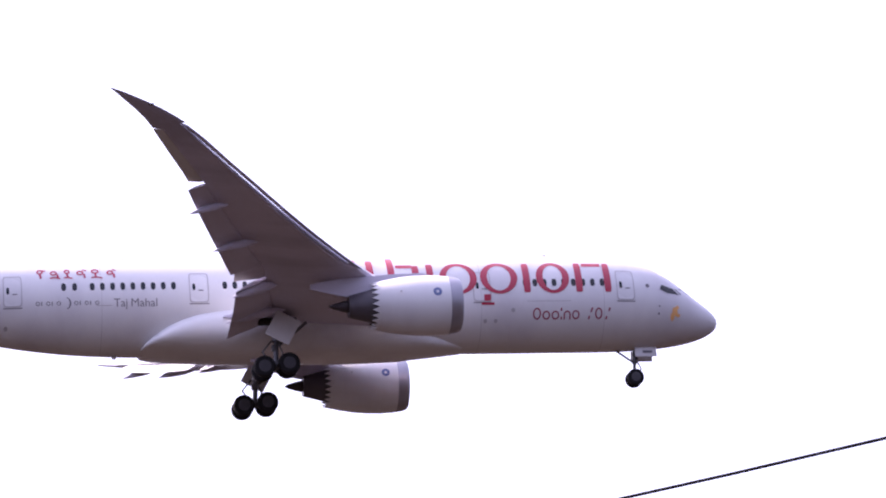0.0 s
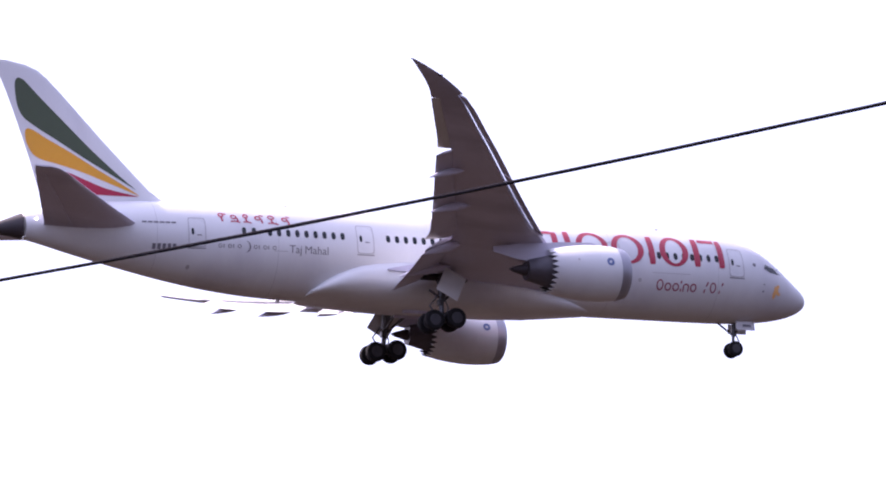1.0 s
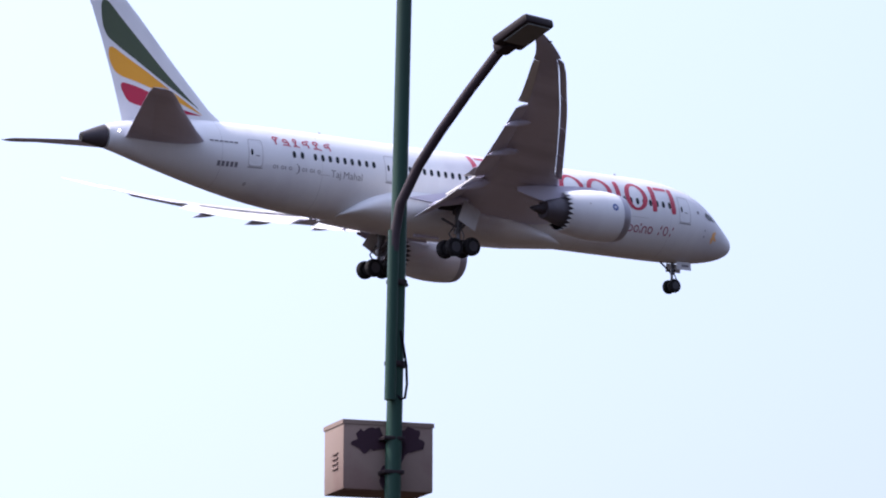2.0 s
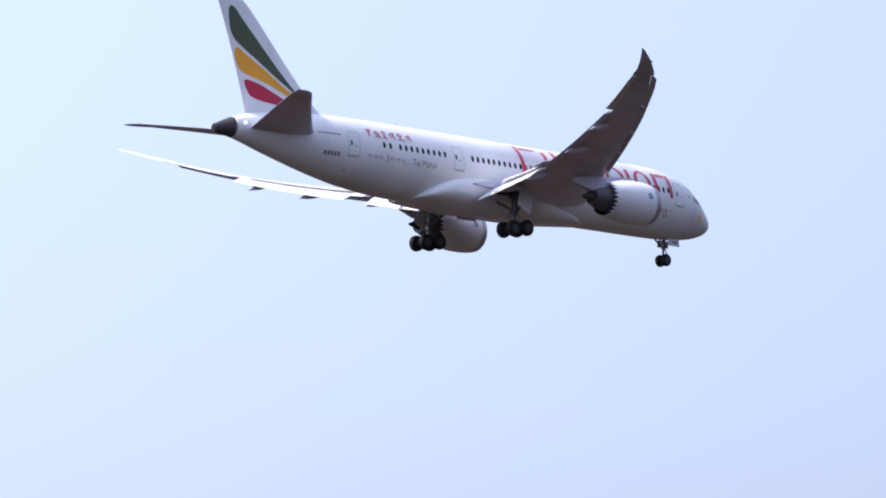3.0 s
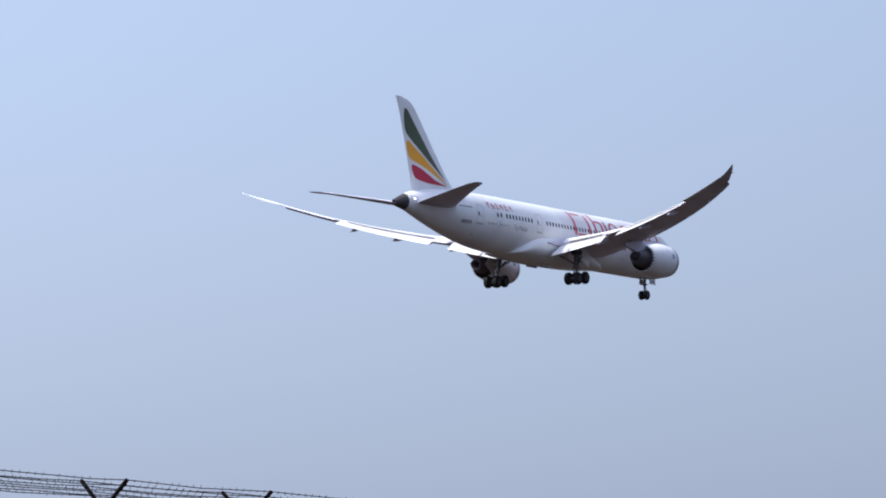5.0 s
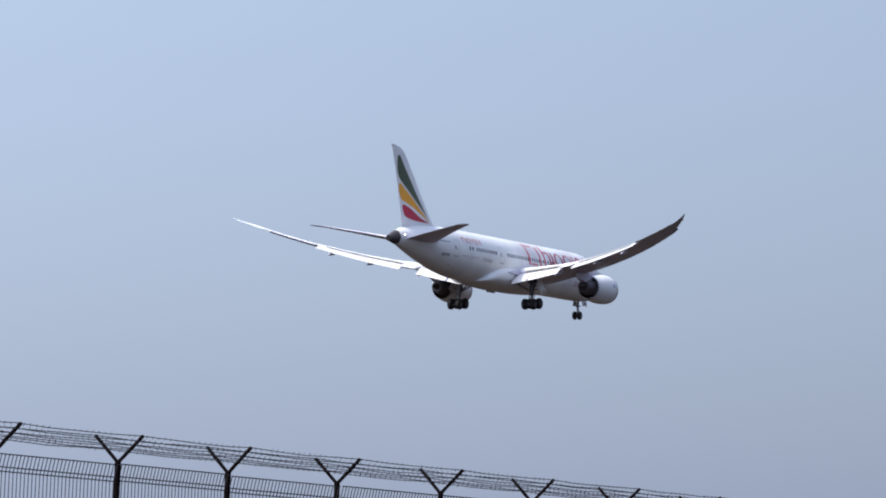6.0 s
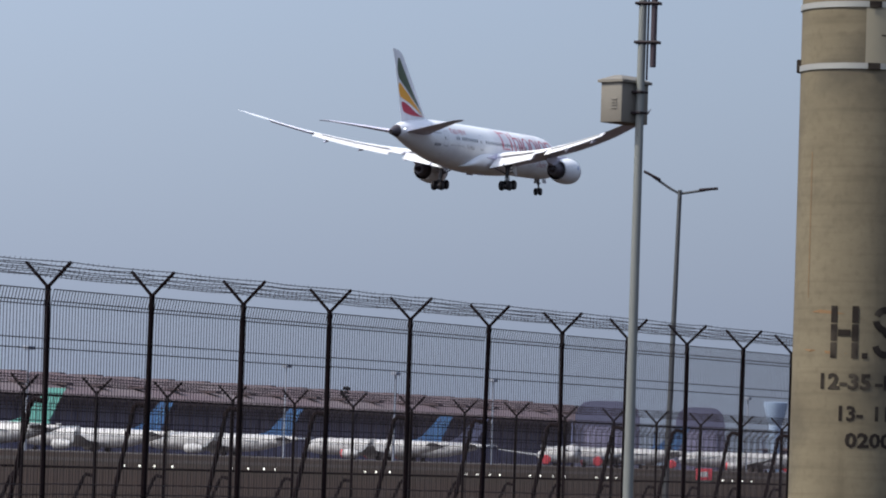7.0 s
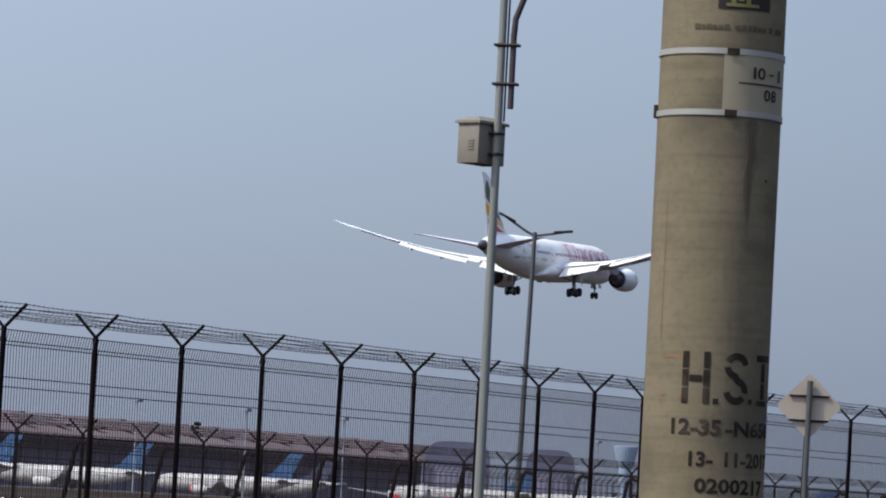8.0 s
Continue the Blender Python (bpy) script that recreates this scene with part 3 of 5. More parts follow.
for glyph, u, z, w in (("1", 0.079, 2.678, 0.007), ("0", 0.091, 2.678, 0.025), ("1", 0.170, 2.678, 0.007), ("0", 0.114, 2.626, 0.022), ("8", 0.140, 2.626, 0.021)):
    stencil(glyph, u, z, w, 0.029, "plate_mark", 0.005, M_BLACKPAINT)
part("plate_mark", on_pole(cut_fine(flat_shape(rect(0.130, 0, 0.146, 0.0035)), 0.01, 0), 0.0, 2.690, 0.005), M_BLACKPAINT, upole, smooth=0)
part("plate_rule", on_pole(cut_fine(flat_shape(rect(0.040, 0, 0.195, 0.0035)), 0.01, 0), 0.0, 2.664, 0.005), M_BLACKPAINT, upole, smooth=0)
bm = bmesh.new()
c = on_pole(flat_shape(rect(-0.245, 0, -0.235, 0.02)), 0.0, 2.588)
p0 = sum((v.co for v in c.verts), Vector()) / len(c.verts)
c.free()
box(bm, p0 * 1.0, (0.016, 0.016, 0.034), None, 0.003)
part("strap_bolt", bm, M_BLACKPAINT, upole)
M_STAIN = material("damp_concrete_stain", (0.062, 0.051, 0.038), 0.9, spec=0.1, var=0.45, scale=20, fine=90)
# faded maker's sticker: plain dark block with small bars under it
part("sticker", on_pole(cut_fine(flat_shape(rect(-0.020, 0.0, 0.120, 0.07)), 0.012, 0), 0.0, 2.847, 0.002), M_LAMPDARK, upole, "dark faded sticker", smooth=0)
rr = random.Random(2)
u = -0.078
while u < 0.17:
    w = rr.uniform(0.008, 0.016)
    part("sticker_bar", on_pole(flat_shape(rect(0, 0, w, rr.uniform(0.010, 0.014))), u, 2.795, 0.002), M_STAIN, upole, smooth=0)
    u += w + rr.choice((0.003, 0.003, 0.012))
# run-down stain, rusty streak and pin holes
M_STREAK = material("rusty_streak", (0.145, 0.080, 0.034), 0.85, var=0.3, scale=20)
st = [(0.066, 0.0), (0.083, 0.012), (0.100, 0.0), (0.094, -0.04), (0.104, -0.075), (0.092, -0.11), (0.086, -0.16), (0.080, -0.25), (0.074, -0.16), (0.068, -0.12), (0.075, -0.08), (0.068, -0.04)]
for wide, tone, tall, off in ((1.6, (0.108, 0.091, 0.068), 1.2, 0.0006), (1.2, (0.094, 0.078, 0.058), 1.1, 0.0010), (0.75, (0.072, 0.058, 0.043), 0.95, 0.0014)):
    damp = material("damp_concrete_film", tone, 0.9, spec=0.1, var=0.35, scale=25, fine=90)
    edge = [(0.083 + (u - 0.083) * wide * (1 + 0.25 * math.sin(190 * z + wide)), z * tall) for u, z in st]
    part("stain", on_pole(cut_fine(flat_shape(edge), 0.008, 0), 0.0, 2.57, off), damp, upole, "dark damp run-down stain", smooth=0)
part("stain", on_pole(flat_shape([(-0.125, 0), (-0.10, 0.006), (-0.06, 0.003), (-0.03, -0.004), (-0.06, -0.005), (-0.1, -0.002)]), 0.0, 1.985, 0.0012), M_STREAK, upole, smooth=0)
part("seam", on_pole(flat_shape(rect(-0.1395, 0, -0.1375, 0.36)), 0.0, 2.02, 0.0008), M_STREAK, upole, smooth=0)
part("stain", on_pole(flat_shape([(-0.15, 0.004), (-0.12, 0.003), (-0.07, 0.0), (-0.02, -0.006), (-0.07, -0.007), (-0.13, -0.002)]), 0.0, 1.89, 0.0012), M_STREAK, upole, smooth=0)
M_OLIVE = material("faded_olive_print", (0.10, 0.095, 0.028), 0.8, var=0.3, scale=30)
for bar in (rect(0.0, 0.006, 0.085, 0.014), rect(0.012, 0.014, 0.024, 0.05), rect(0.05, 0.014, 0.062, 0.05), rect(0.03, 0.02, 0.044, 0.036)):
    part("sticker_bar", on_pole(cut_fine(flat_shape(bar), 0.01, 0), 0.0, 2.847, 0.0035), M_OLIVE, upole, smooth=0)
for u0, z0 in ((0.137, 2.43), (0.125, 1.40)):
    part("pin_hole", on_pole(flat_shape(oval(0, 0, 0.005, 0.005, 10)), u0, z0, 0.001), M_BLACKPAINT, upole, smooth=0)

# ---- road sign seen from behind ----
SA, SD = radians(-19.39), 50.0
sign = thing("road_sign", "diamond road sign seen from its bare grey back", "road sign", matrix=pose(SD * math.sin(SA), SD * math.cos(SA), 0, 0, 0, 19.39))
bm = bmesh.new()
o = [(0, 0.36), (0.035, 0.345), (0.345, 0.035), (0.36, 0), (0.345, -0.035), (0.035, -0.345), (0, -0.36), (-0.035, -0.345), (-0.345, -0.035), (-0.36, 0), (-0.345, 0.035), (-0.035, 0.345)]
loft(bm, [[Vector((x, y, 2.91 + z)) for x, z in o] for y in (0.03, 0.033)])
part("plate", bm, M_SIGNBACK, sign, "weathered grey-beige plate back", smooth=0)
for z in (0.115, -0.165):
    bm = bmesh.new()
    box(bm, (0, 0.012, 2.91 + z), (0.46, 0.02, 0.022), None, 0.003)
    part("cross_bar", bm, M_POST, sign)
bm = bmesh.new()
tube(bm, [(-0.02, -0.03, 0), (0, -0.03, 3.20)], 0.035, 10)
part("post", bm, M_TWIN, sign, "dark grey steel post")


# ---- the far side of the airfield ----
def parked_jet(x, y, heading, tail, label, cover=False, size=1.15):
    jet = thing("parked_airliner", label, "airplane", "parked airliners", matrix=pose(x, y, 2.95 * size, 0, 0, heading) @ Matrix.Scale(size, 4))
    jet.scale = (size, size, size)
    L, r = 38.0, 1.95
    st = ((0, 0.05, -0.5), (0.5, 0.75, -0.4), (1.6, 1.3, -0.2), (3.2, 1.75, -0.05), (5, r, 0), (25, r, 0), (29, 1.75, 0.2), (33, 1.2, 0.65), (36, 0.7, 1.05), (38, 0.2, 1.25))
    bm = bmesh.new()
    loft(bm, [[Vector((w * math.cos(a), L * 0.5 - s, zc + w * math.sin(a))) for a in (2 * math.pi * k / 20 for k in range(20))] for s, w, zc in st])
    body = part("fuselage", bm, M_JETW, jet, "white fuselage")
    bm = bmesh.new()
    loft(bm, [[Vector((t, le, z)), Vector((-t, le, z)), Vector((-t * 0.3, te, z)), Vector((t * 0.3, te, z))] for le, te, z, t in ((-7.6, -17.0, 1.4, 0.2), (-11.8, -17.2, 2.8, 0.2), (-14.6, -18.6, 5.6, 0.15), (-16.5, -19.9, 7.7, 0.06))])
    fin = part("tail_fin", bm, tail, jet, "coloured tail fin")
    if tail is M_JETBLUE:
        for sx in (1, -1):
            for z0, back in ((2.6, 0.5), (4.0, 0.9), (5.3, 1.1)):
                bm = bmesh.new()
                loft(bm, [[Vector((sx * (0.10 + d), -13.4 - z0 * 0.55 + q, z0 + k)) for q, k in ((0.0, 0.0), (-back - 1.6, 1.5), (-back - 1.7, 1.75), (-0.2, 0.35))] for d in (0.0, 0.12)])
                part("fin_streak", bm, M_JETSTREAK, fin, "paler blue streak", smooth=0)
    for sx in (1, -1):
        bm = bmesh.new()
        loft(bm, [[Vector((sx * xx, le, z + t)), Vector((sx * xx, le, z - t)), Vector((sx * xx, te, z - 0.03)), Vector((sx * xx, te, z + 0.03))] for xx, le, te, z, t in ((1.0, 4.5, -3.2, -1.1, 0.4), (6, 0.2, -3.5, -0.7, 0.25), (16.2, -6.8, -8.4, 0.4, 0.1), (17.0, -7.9, -8.9, 1.9, 0.05))])
        part("wing", bm, M_JETGREY, jet, "grey wing")
        bm = bmesh.new()
        loft(bm, [[Vector((sx * xx, le, z + 0.1)), Vector((sx * xx, le, z - 0.1)), Vector((sx * xx, te, z - 0.02)), Vector((sx * xx, te, z + 0.02))] for xx, le, te, z in ((0.5, -13.4, -17.2, 1.0), (6.9, -17.4, -19.2, 1.5))])
        part("tailplane", bm, M_JETGREY, jet)
        bm = bmesh.new()
        revolve(bm, [(5.6, 0.85), (5.3, 1.0), (4.0, 1.08), (2.4, 0.95), (1.4, 0.6)], (sx * 5.6, 0, -1.55), "y", 18)
        eng = part("engine", bm, M_JETW, jet, "white engine")
        if not cover:
            bm = bmesh.new()
            revolve(bm, [(5.62, 0.80), (5.64, 0.10)], (sx * 5.6, 0, -1.55), "y", 18)
            part("inlet", bm, M_HOT, eng, "dark engine inlet")
        bm = bmesh.new()
        box(bm, (0, 0, 0), (0.05, 1.3, 0.42), Matrix.Translation((sx * 1.30, L * 0.5 - 2.15, 0.55)) @ Euler((radians(-14), sx * radians(-28), sx * radians(24))).to_matrix().to_4x4(), 0.02)
        part("cockpit_window", bm, M_PANE, jet, "dark cockpit glass")
        if cover:
            bm = bmesh.new()
            revolve(bm, [(5.75, 0.6), (5.72, 0.95), (5.3, 1.06)], (sx * 5.6, 0, -1.55), "y", 18)
            part("engine_cover", bm, M_COVER, eng, "red engine cover")
        bm = bmesh.new()
        tube(bm, [(sx * 2.7, -2.2, -1.0), (sx * 2.7, -2.2, -2.4)], 0.16, 8)
        revolve(bm, [(-0.35, 0.55), (0.35, 0.55)], (sx * 2.7, -2.2, -2.4), "x", 14)
        part("main_gear", bm, M_TYRE, jet)
        row = bmesh.new()
        box(row, (sx * 1.90, 2.0, 0.45), (0.06, 24, 0.22), None, 0.02)
        part("window_row", row, M_JETGREY, jet, "row of dark cabin windows")
    bm = bmesh.new()
    tube(bm, [(0, 14.2, -1.4), (0, 14.2, -2.55)], 0.12, 8)
    revolve(bm, [(-0.28, 0.4), (0.28, 0.4)], (0, 14.2, -2.55), "x", 14)
    part("nose_gear", bm, M_TYRE, jet)
    if tail is M_JETGREEN:
        for k in range(5):
            bm = bmesh.new()
            box(bm, (-1.93, 11.5 - k * 1.5, 0.75), (0.05, 0.95, 1.1), None, 0.02)
            part("livery_bar", bm, M_JETGREEN, body, "sea-green livery bar", smooth=0)
    return jet


BLUE, NAVY, GREEN = (M_JETBLUE, "blue"), (M_JETDARK, "navy"), (M_JETGREEN, "sea-green")
for x, y, (paint, word), heading, covered, *size in ((-522, 700, BLUE, 88, False), (-522, 754, BLUE, 92, False), (-452, 712, GREEN, 90, False), (-527, 887, BLUE, 86, False), (-526, 948, BLUE, 90, False),
                                               (-522, 1025, BLUE, 88, True), (-528, 1057, NAVY, 94, True), (-492, 1084, NAVY, 205, True, 1.25), (-494, 1115, BLUE, 98, True), (-497, 1150, BLUE, 200, True), (-480, 1185, NAVY, 104, True),
                                               (-487, 1212, NAVY, 204, True), (-490, 1280, BLUE, 200, True), (-485, 1345, BLUE, 112, True), (-505, 1400, BLUE, 84, True), (-505, 1470, BLUE, 84, False)):
    parked_jet(x, y, heading, paint, "parked white airliner with a " + word + " tail" + (" and red engine covers" if covered else ""), covered, *size)

# terminal: long facade with bays under a brown pitched roof
term = thing("terminal_building", "long terminal with a brown pitched roof and dark glazed front", "building", matrix=pose(-620, 0, 0))
bm = bmesh.new()
box(bm, (0, 720, 6.9), (60, 1200, 13.8))
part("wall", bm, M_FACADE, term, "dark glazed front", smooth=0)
bm = bmesh.new()
loft(bm, [[Vector((x, y, z)) for x, z in ((38, 13.4), (38, 14.2), (14, 20.4), (-14, 20.4), (-38, 14.2), (-38, 13.4))] for y in (100, 1335)])
part("roof", bm, M_ROOF, term, "brown roof", smooth=0)
rg = random.Random(4)
bm = bmesh.new()
box(bm, (0, 0, 0), (9, 3.5, 0.6))
vent_me = mesh_of("roof_light", bm, M_ROOF, 0)
bm = bmesh.new()
box(bm, (0, 0, 0), (0.9, 0.9, 13.4))
column_me = mesh_of("column", bm, M_FACADE, 0)
for k in range(59):
    y = 140 + k * 20
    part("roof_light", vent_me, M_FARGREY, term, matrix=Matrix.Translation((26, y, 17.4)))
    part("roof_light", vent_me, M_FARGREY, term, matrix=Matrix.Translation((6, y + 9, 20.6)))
for k in range(119):
    part("column", column_me, M_FACADE, term, matrix=Matrix.Translation((30.4, 125 + k * 10, 6.8)))
for y, h in ((520, 3.5), (668, 4.2), (676, 3.4), (760, 2.6), (905, 3.0)):
    bm = bmesh.new()
    box(bm, (24, y, 16.0 + h / 2), (8, 7, h), None, 0.3)
    part("roof_plant", bm, M_FARGREY, term, "grey rooftop plant")


# far hangars with rounded roofs
def hangar(x, y, w, d, h, label):
    ob = thing("hangar", label, "hangar", "far hangars", matrix=pose(x, y, 0, 0, 0, 23.4))
    bm = bmesh.new()
    prof = [(w / 2 * math.copysign(abs(math.cos(a)) ** 0.45, math.cos(a)), h * (0.55 + 0.45 * math.sin(a) ** 0.6)) for a in np.linspace(0, math.pi, 22)]
    prof = [(w / 2, 0)] + prof + [(-w / 2, 0)]
    loft(bm, [[Vector((x, y, z)) for x, z in prof] for y in (-d / 2, d / 2)])
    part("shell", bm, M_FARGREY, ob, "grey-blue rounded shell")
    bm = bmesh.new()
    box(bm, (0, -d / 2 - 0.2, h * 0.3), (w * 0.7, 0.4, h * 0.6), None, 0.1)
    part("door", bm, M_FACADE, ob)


hangar(-549, 1236, 20, 40, 20.3, "dark rounded hangar beyond the parked airliners")
hangar(-522, 1245, 15, 40, 19.2, "dark rounded hangar beyond the parked airliners")
tower = thing("control_tower", "pale blue funnel-shaped airport tower", "tower", matrix=pose(-556, 1393, 0))
bm = bmesh.new()
revolve(bm, [(0, 2.2), (17.5, 2.2)], (0, 0, 0), "z", 16)
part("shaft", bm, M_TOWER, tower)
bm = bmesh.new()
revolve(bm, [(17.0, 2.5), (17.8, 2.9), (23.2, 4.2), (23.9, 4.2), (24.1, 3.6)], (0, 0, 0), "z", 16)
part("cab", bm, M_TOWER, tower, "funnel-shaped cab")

# low cargo sheds past the tower, haze put into their wall colour
for y0, ln, h in ((1480, 150, 9.5), (1660, 190, 11.5), (1880, 220, 10.0), (2130, 260, 12.0)):
    shed = thing("cargo_shed", "long low dark cargo shed across the airfield", "building", "cargo sheds", matrix=pose(-575, y0, 0))
    bm = bmesh.new()
    box(bm, (0, ln / 2, h * 0.42), (40, ln, h * 0.84))
    part("wall", bm, M_FACADE, shed, smooth=0)
    bm = bmesh.new()
    loft(bm, [[Vector((x, y, z)) for x, z in ((22, h * 0.82), (22, h * 0.86), (0, h), (-22, h * 0.86), (-22, h * 0.82))] for y in (-2, ln + 2)])
    part("roof", bm, M_ROOF, shed, smooth=0)

# flood-light masts on the apron
for y in (716, 771, 884, 940, 995, 1166):
    mast = thing("floodlight_mast", "thin grey apron floodlight mast", "light mast", "apron masts", matrix=pose(-474, y, 0))
    bm = bmesh.new()
    tube(bm, [(0, 0, 0), (0, 0, 21)], [0.3, 0.16], 8)
    part("pole", bm, M_MAST, mast)
    bm = bmesh.new()
    box(bm, (0, 0, 21.3), (1.4, 2.6, 0.8), None, 0.1)
    part("lamp_rack", bm, M_MAST, mast)

# runway lamps in the grass, in groups
rg = random.Random(9)
for g, y0 in enumerate((274, 290.5, 310, 331, 344, 358, 388)):
    for k in range(4):
        y = y0 + k * 2.3 + rg.uniform(-0.3, 0.3)
        lamp = thing("runway_lamp", "small white lit runway lamp on a stub in the grass", "runway lamp", "runway lamps", matrix=pose(-160, y, 0))
        bm = bmesh.new()
        tube(bm, [(0, 0, 0), (0, 0, 0.12)], 0.06, 8)
        part("stub", bm, M_GALV, lamp)
        bm = bmesh.new()
        bmesh.ops.create_uvsphere(bm, u_segments=10, v_segments=6, radius=0.085, matrix=Matrix.Translation((0, 0, 0.2)))
        part("lamp", bm, M_RUNLIGHT, lamp, "glowing lamp glass")
mk = thing("taxiway_sign", "small red taxiway sign board in the grass", "sign", matrix=pose(-160, 383, 0, 0, 0, 25))
bm = bmesh.new()
box(bm, (0, 0, 0.75), (1.5, 0.15, 1.1), None, 0.04)
part("board", bm, M_COVER, mk)
bm = bmesh.new()
box(bm, (0, -0.085, 0.75), (0.8, 0.02, 0.5))
part("panel_bar", bm, M_JETW, mk, smooth=0)
bm = bmesh.new()
box(bm, (0, 0, 0.1), (1.2, 0.1, 0.25))
part("foot", bm, M_GALV, mk, smooth=0)

# a dark rag caught on the inner fence's barbed wire
bm = bmesh.new()
rr = random.Random(6)
for k in range(14):
    c = Vector((rr.uniform(-0.07, 0.07), rr.uniform(-0.05, 0.12), rr.uniform(-0.12, 0.14)))
    c.y += c.z * 0.6
    bmesh.ops.create_icosphere(bm, subdivisions=1, radius=rr.uniform(0.03, 0.06), matrix=Matrix.Translation(c) @ Matrix.Diagonal((1, 1.3, 0.7, 1)))
tagged(part("rag", bm, M_TYRE, matrix=pose(-39.40, 75.9, 2.78), smooth=0), "dark tattered rag caught on barbed wire", "rag")


# ---- the landing airliner: x to its right, y ahead of the nose, z above the body's middle line; s is metres behind the nose ----
BODY_S = (0, 0.12, 0.45, 1.0, 1.8, 2.8, 3.9, 5.2, 7.0, 9.0, 33.0, 36.0, 39.0, 42.0, 45.0, 48.0, 51.0, 53.3, 54.4, 55.85)
BODY_W = (0.02, 0.36, 0.76, 1.16, 1.62, 2.05, 2.38, 2.64, 2.82, 2.885, 2.885, 2.88, 2.82, 2.66, 2.38, 1.98, 1.44, 0.92, 0.64, 0.28)
BODY_T = (-1.26, -0.93, -0.56, -0.12, 0.50, 1.32, 2.03, 2.52, 2.84, 2.97, 2.97, 2.97, 2.97, 2.95, 2.88, 2.72, 2.38, 1.88, 1.52, 0.90)
BODY_B = (-1.30, -1.62, -1.93, -2.22, -2.48, -2.68, -2.82, -2.91, -2.96, -2.97, -2.97, -2.96, -2.85, -2.56, -2.07, -1.44, -0.74, -0.16, 0.06, 0.26)
body_w, body_t, body_b = (smooth_curve(BODY_S, v) for v in (BODY_W, BODY_T, BODY_B))


def body_ring(s, seg=56, grow=0.0):
    w, t, b = body_w(s) + grow, body_t(s) + grow, body_b(s) - grow
    zc, h = (t + b) / 2, (t - b) / 2
    return [Vector((w * math.cos(a), -s, zc + h * math.sin(a))) for a in (2 * math.pi * k / seg for k in range(seg))]


def body_x(s, z):
    w, t, b = body_w(s), body_t(s), body_b(s)
    zc, h = (t + b) / 2, (t - b) / 2
    return w * math.sqrt(max(0.0, 1 - ((z - zc) / h) ** 2))


def on_body(bm, s0, z0, side=1, width=0.0, off=0.012):
    """Lays a flat shape on the body: u runs in reading direction from station s0 on the right side (side 1), or its twin on the left."""
    for v in bm.verts:
        u, w = v.co.x, v.co.y
        s = s0 - u if side > 0 else s0 - width + u
        z = z0 + w
        v.co = Vector((side * (body_x(s, z) + off), -s, z))
    return bm


WING_X = (0.0, 2.6, 6.0, 10.3, 13.4, 16.3, 19.1, 21.8, 24.2, 25.9, 26.9, 27.9, 28.7, 29.1, 29.7, 29.92)
WING_LE = (16.6, 17.6, 20.05, 23.4, 25.58, 27.6, 29.55, 31.47, 33.3, 34.6, 35.45, 36.65, 37.8, 38.45, 39.5, 39.95)
WING_TE = (31.0, 31.0, 31.0, 31.15, 32.1, 33.15, 34.2, 35.2, 36.35, 37.2, 37.68, 38.3, 38.95, 39.3, 39.85, 40.1)
wing_le, wing_te = smooth_curve(WING_X, WING_LE), smooth_curve(WING_X, WING_TE)


def wing_z(x):
    d = x - 2.9
    return -1.25 + 0.075 * d + 0.0030 * d * abs(d) + 0.00008 * d * d * d


def wing_twist(x):
    """How far the chord line drops per metre towards the trailing edge; it washes out towards the tip."""
    return float(np.interp(x, (0, 12, 21, 26, 28, 30), (0.035, -0.03, -0.11, -0.11, 0.03, 0.10)))


def airfoil(n=13, thick=0.12):
    """(fraction of the chord, height over the chord line) round a wing section, from the trailing edge over the top."""
    up, lo = [], []
    for k in range(n):
        f = 0.5 * (1 + math.cos(math.pi * k / (n - 1)))
        t = 5 * thick * (0.2969 * math.sqrt(f) - 0.126 * f - 0.3516 * f * f + 0.2843 * f**3 - 0.1015 * f**4)
        c = 0.06 * f * (1 - f)
        up.append((f, c + t + 0.001))
        lo.append((f, c - t - 0.001))
    return up + lo[::-1][1:]


FOIL = airfoil()


def wing_ring(x, side, cut=1.0, thick=1.0, fore=0.0):
    le, te = wing_le(x), wing_te(x)
    c = te - le
    tk = (1.15 - 0.016 * x) * thick
    pts = []
    for f, h in FOIL:
        g = max(min(f, cut), fore / c + f * 0.02) if fore else min(f, cut)
        hh = h if f <= cut else (0.012 if h > 0 else -0.006)
        pts.append(Vector((side * x, -(le + g * c), wing_z(x) + hh * c * tk - wing_twist(x) * c * (g - 0.5))))
    return pts


def control_surface(x0, x1, side, f0, chord, angle, drop, back, steps=6):
    """A flap or aileron: its own small wing section behind the wing, turned down by an angle."""
    bm = bmesh.new()
    rings = []
    a = radians(angle)
    for k in range(steps + 1):
        x = x0 + (x1 - x0) * k / steps
        c = wing_te(x) - wing_le(x)
        fc = chord * c
        s0 = wing_le(x) + (f0 + back) * c
        z0 = wing_z(x) - wing_twist(x) * c * (f0 - 0.5) - drop * c
        rings.append([Vector((side * x, -(s0 + f * fc * math.cos(a) + h * fc * math.sin(a)), z0 - f * fc * math.sin(a) + h * fc * math.cos(a))) for f, h in FOIL])
    loft(bm, rings)
    # grey underside, paler top: the sunlit and shaded sides put into the colour
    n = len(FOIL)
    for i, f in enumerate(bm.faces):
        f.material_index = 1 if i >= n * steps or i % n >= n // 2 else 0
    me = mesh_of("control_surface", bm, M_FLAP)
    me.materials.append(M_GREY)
    return me


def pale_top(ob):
    """Puts sunlight into the wing's upward faces as a paler colour."""
    ob.data.materials.append(M_WINGTOP_LIT)
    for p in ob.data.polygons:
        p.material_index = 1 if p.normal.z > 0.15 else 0


